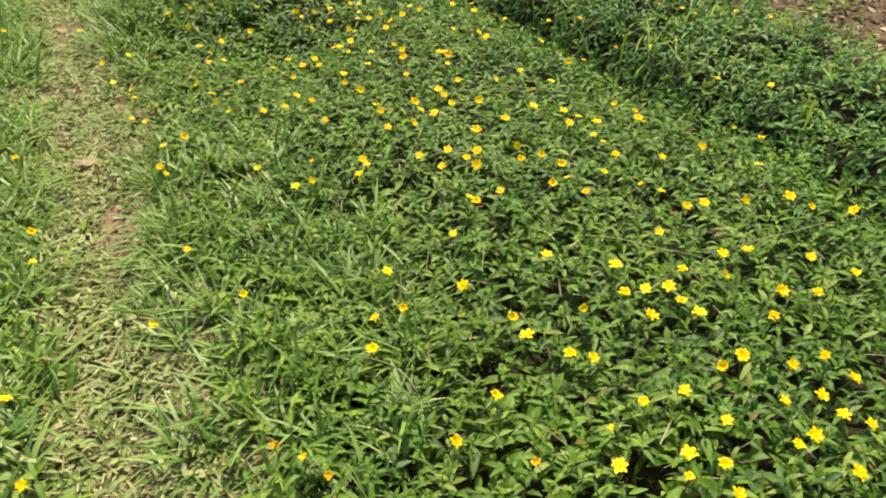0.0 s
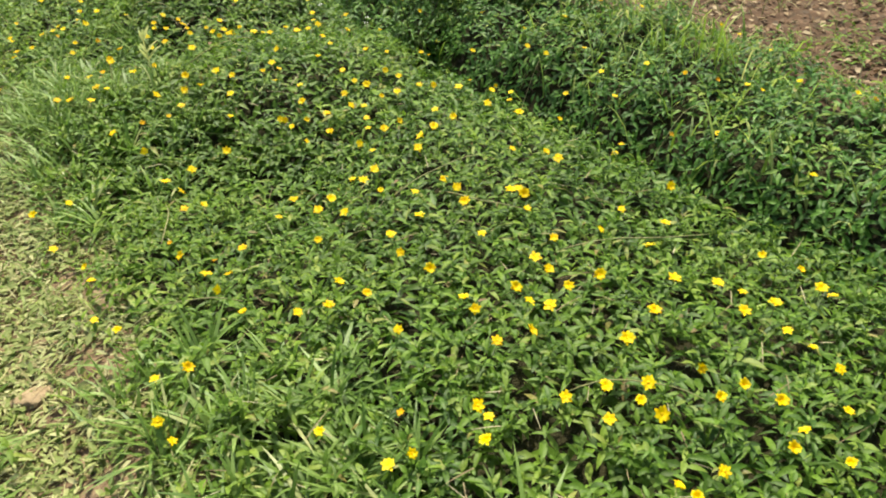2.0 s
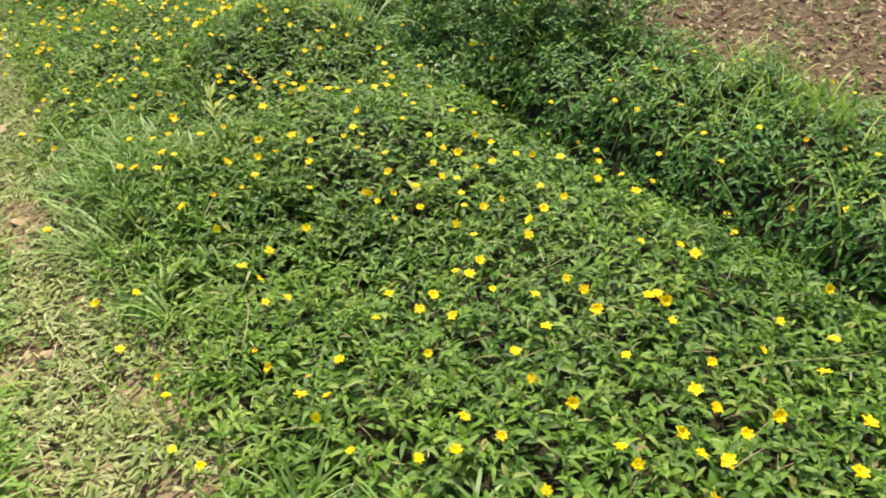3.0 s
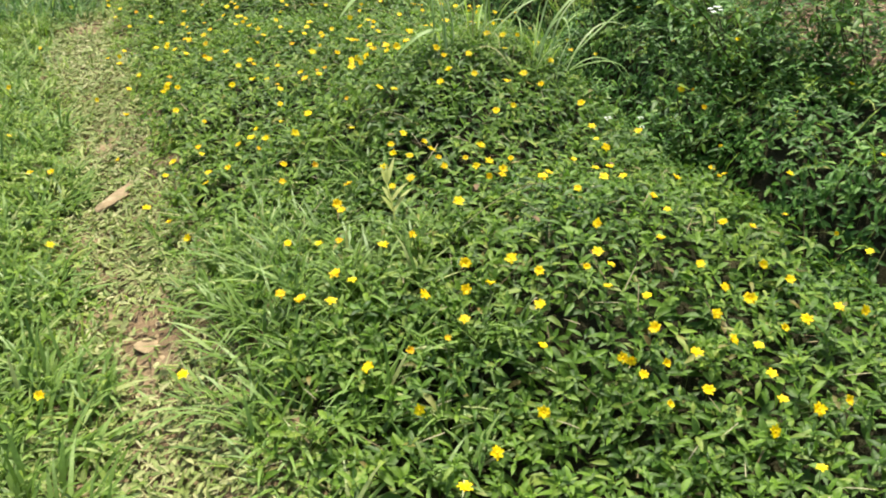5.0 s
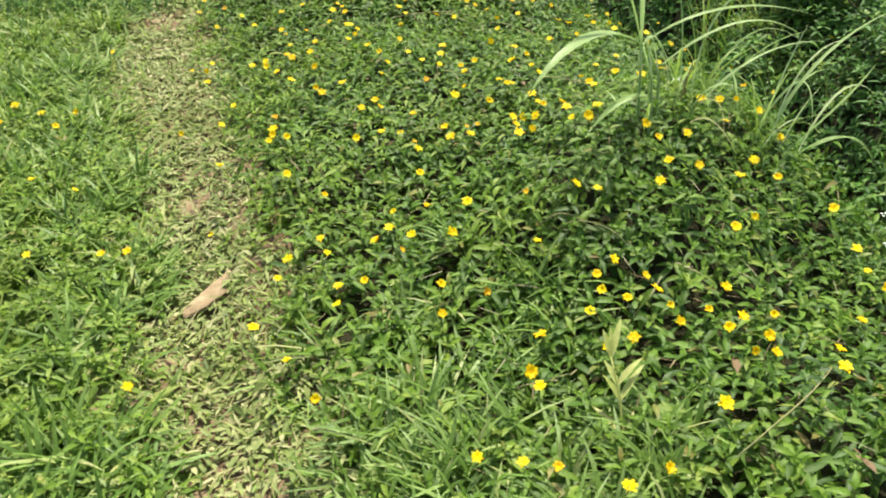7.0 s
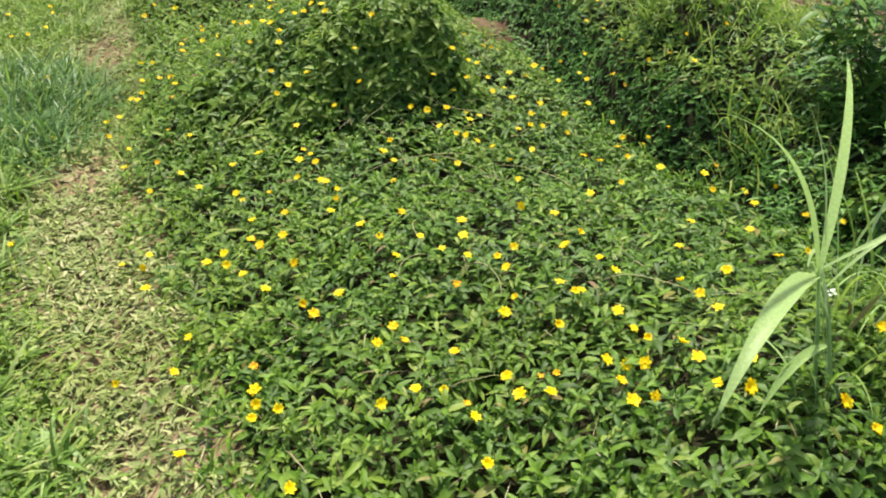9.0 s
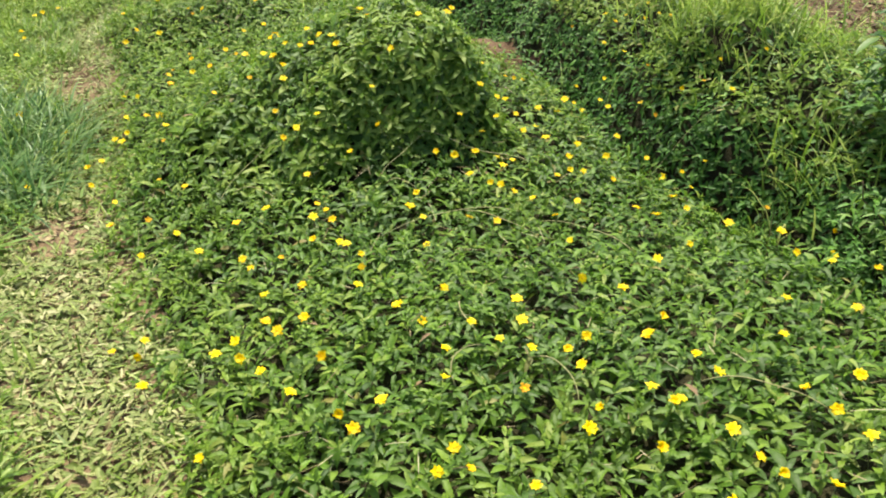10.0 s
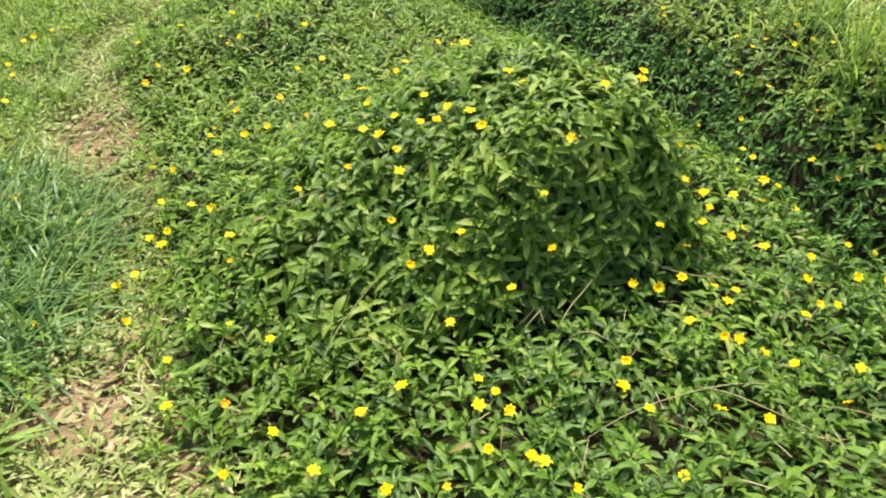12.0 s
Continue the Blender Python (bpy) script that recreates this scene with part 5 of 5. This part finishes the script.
BANK_B = [(2.99, 4.79, 0.17), (2.49, 4.88, -0), (2.07, 4.93, -0.02), (2.3, 5.05, -0.04), (2.97, 5.09, 0.25), (2.29, 5.12, -0.04), (2.73, 5.14, 0.13), (2.53, 5.34, -0.07), (2.45, 5.41, 0.11), (2.37, 5.49, 0.18), (2.44, 5.49, 0.17), (2.65, 5.49, 0.38), (2.57, 5.84, 0.28), (2.72, 5.87, 0.33), (2.68, 6.66, -0.04), (2.18, 6.69, 0.14), (2.99, 6.72, 0.19), (2.56, 6.75, -0.03), (2.73, 7.07, -0.08), (2.58, 7.3, -0.05), (2.18, 7.36, 0.11), (2.29, 7.64, 0.01), (3.06, 7.69, 0.17), (3.53, 7.76, 0.26), (3.15, 7.78, 0.19), (2.77, 7.86, -0.1), (2.41, 7.88, -0.02), (2.94, 7.94, 0.21), (2.71, 7.94, -0.18), (3.13, 7.95, 0.38), (2.88, 8.07, 0.22), (2.77, 8.1, 0.19)]
BANK_C = [(2.43, 8.13, -0.01), (3.04, 8.14, 0.29), (2.69, 8.17, 0.04), (2.72, 8.32, 0.05), (2.85, 8.45, 0.19), (2.46, 8.47, 0), (2.79, 8.66, -0.1), (2.76, 8.7, -0.07), (3.19, 8.7, 0.36), (3.19, 8.8, 0.34), (3, 8.83, 0.14), (2.91, 8.87, -0.02), (3.16, 8.87, 0.3), (3.21, 8.92, 0.37), (3.13, 9.01, 0.29), (3.01, 9.03, 0.13), (3.08, 9.04, 0.25), (2.88, 9.09, -0.13), (3.09, 9.15, 0.27), (3.03, 9.39, 0.14), (3.08, 9.65, 0.24), (3.1, 9.69, 0.27)]
BANK_DAISIES = BANK_A + BANK_B + BANK_C
DAISIES = DAISIES_A + DAISIES_B + DAISIES_C + DAISIES_D + DAISIES_E + DAISIES_F + DAISIES_G + DAISIES_H + DAISIES_I + DAISIES_J + DAISIES_K + DAISIES_L + DAISIES_M + DAISIES_N


def bloom(count, radius, cup, wide):
    """Petals with square tips round a low dome."""
    v, t = [], []
    for k in range(count):
        a = 2 * math.pi * k / count + 0.16 * math.sin(5 * k)
        ca, sa = math.cos(a), math.sin(a)
        r = radius * (0.88 + 0.12 * math.sin(3 * k + count) + 0.08 * math.sin(7.3 * k))
        lift = 0.16 * math.sin(4.1 * k + count)
        for d, w, z in ((0.12, 0.6, 0.0), (0.55, 1.05, cup * 0.5), (0.86, 0.75, cup * 0.6), (1.0, 0.0, cup * 0.5)):
            for side in (-1, 0, 1) if w else (0,):
                x, y = r * d, side * wide * w
                v.append((x * ca - y * sa, x * sa + y * ca, radius * (z + lift * d) - (0.22 * wide if side == 0 else 0)))
        b = 10 * k
        for i in (0, 3):
            t += [(b + i, b + i + 3, b + i + 4), (b + i, b + i + 4, b + i + 1), (b + i + 1, b + i + 4, b + i + 5), (b + i + 1, b + i + 5, b + i + 2)]
        t += [(b + 6, b + 9, b + 7), (b + 7, b + 9, b + 8)]
    return np.array(v), np.array(t)


def dome(radius, high):
    v = [(0, 0, high)]
    for r, z in ((0.55, 0.8), (1.0, 0.0)):
        v += [(radius * r * math.cos(a), radius * r * math.sin(a), high * z) for a in np.linspace(0, 2 * math.pi, 8, endpoint=False)]
    t = [(0, 1 + j, 1 + (j + 1) % 8) for j in range(8)]
    for j in range(8):
        q, w = 1 + j, 1 + (j + 1) % 8
        t += [(q, q + 8, w + 8), (q, w + 8, w)]
    return np.array(v), np.array(t)


BLOOMS = [bloom(12, 0.0185, 0.35, 0.0043), bloom(11, 0.018, 0.2, 0.0043), bloom(13, 0.0185, 0.6, 0.004), bloom(10, 0.016, 0.95, 0.0043), bloom(12, 0.018, 0.05, 0.0042)]
DOME = dome(0.0042, 0.0028)
STALK = tube([(0.0, 0.0, -0.0005), (0.003, 0.001, -0.03), (0.0, 0.004, -0.07), (-0.004, 0.0, -0.13)], 0.0011, 4, 1.0)
bloom_meshes = [raw_mesh("petals", *b, [PETAL]) for b in BLOOMS]
old_meshes = [raw_mesh("petals", *b, [FADED]) for b in (bloom(6, 0.013, 0.9, 0.004), bloom(7, 0.014, 0.5, 0.0036))]
disc_mesh = raw_mesh("disc", *DOME, [DISC])
stalk_mesh = raw_mesh("stem", *STALK, [STEM])
long_stalk_mesh = raw_mesh("stem", *tube([(0.0, 0.0, -0.0005), (0.004, 0.002, -0.06), (-0.003, 0.006, -0.16), (-0.008, 0.0, -0.34)], 0.0012, 4, 1.0), [STEM])


def daisy_pose(x, y, z=None):
    """Faces the sky, tipped at random and a little towards the trail."""
    if z is None:
        z = float(canopy(np.array([x]), np.array([y]))[0]) + rng.uniform(0.04, 0.052) + 0.02 * float(mound(np.array([x]), np.array([y]))[0] > 0.12)
    grow = rng.uniform(0.7, 1.06)
    tilt, spin = Euler((rng.normal(0.25, 0.3), rng.normal(-0.1, 0.3), 0)), Euler((0, 0, rng.uniform(0, 6.3)))
    return Matrix.LocRotScale((x, y, z), tilt.to_quaternion() @ spin.to_quaternion(), (grow, grow, grow))


spots = sorted(DAISIES, key=lambda q: abs(q[0] - 0.5))
for at in spots[:300 - len(BANK_DAISIES)] + BANK_DAISIES:
    root = new("yellow_daisy")
    root.matrix_world = daisy_pose(*at)
    tip = rng.random()
    petals = old_meshes[int(tip * 20) % 2] if tip < 0.11 else bloom_meshes[int(tip * 40) % 5]
    part("petals", petals, root)
    part("disc", disc_mesh, root)
    part("stem", stalk_mesh if len(at) == 2 else long_stalk_mesh, root)
    tagged(root, "faded orange daisy closing above the leaves" if tip < 0.11 else "bright yellow daisy standing above creeping green leaves", "flower", "yellow daisies")
far, tone = [], []
for x, y in spots[300 - len(BANK_DAISIES):]:
    m = np.array(daisy_pose(x, y))
    for (v, t), k in ((BLOOMS[int(rng.integers(5))], 0), (DOME, 1), (STALK, 2)):
        far.append((v @ m[:3, :3].T + m[:3, 3], t))
        tone += [k] * len(t)
tagged(new("far_daisies", raw_mesh("far_daisies", *join(far), [PETALS, DISC, STEM], tone)), "bright yellow daisies scattered over the bed and bank", "flower", kind="stuff")
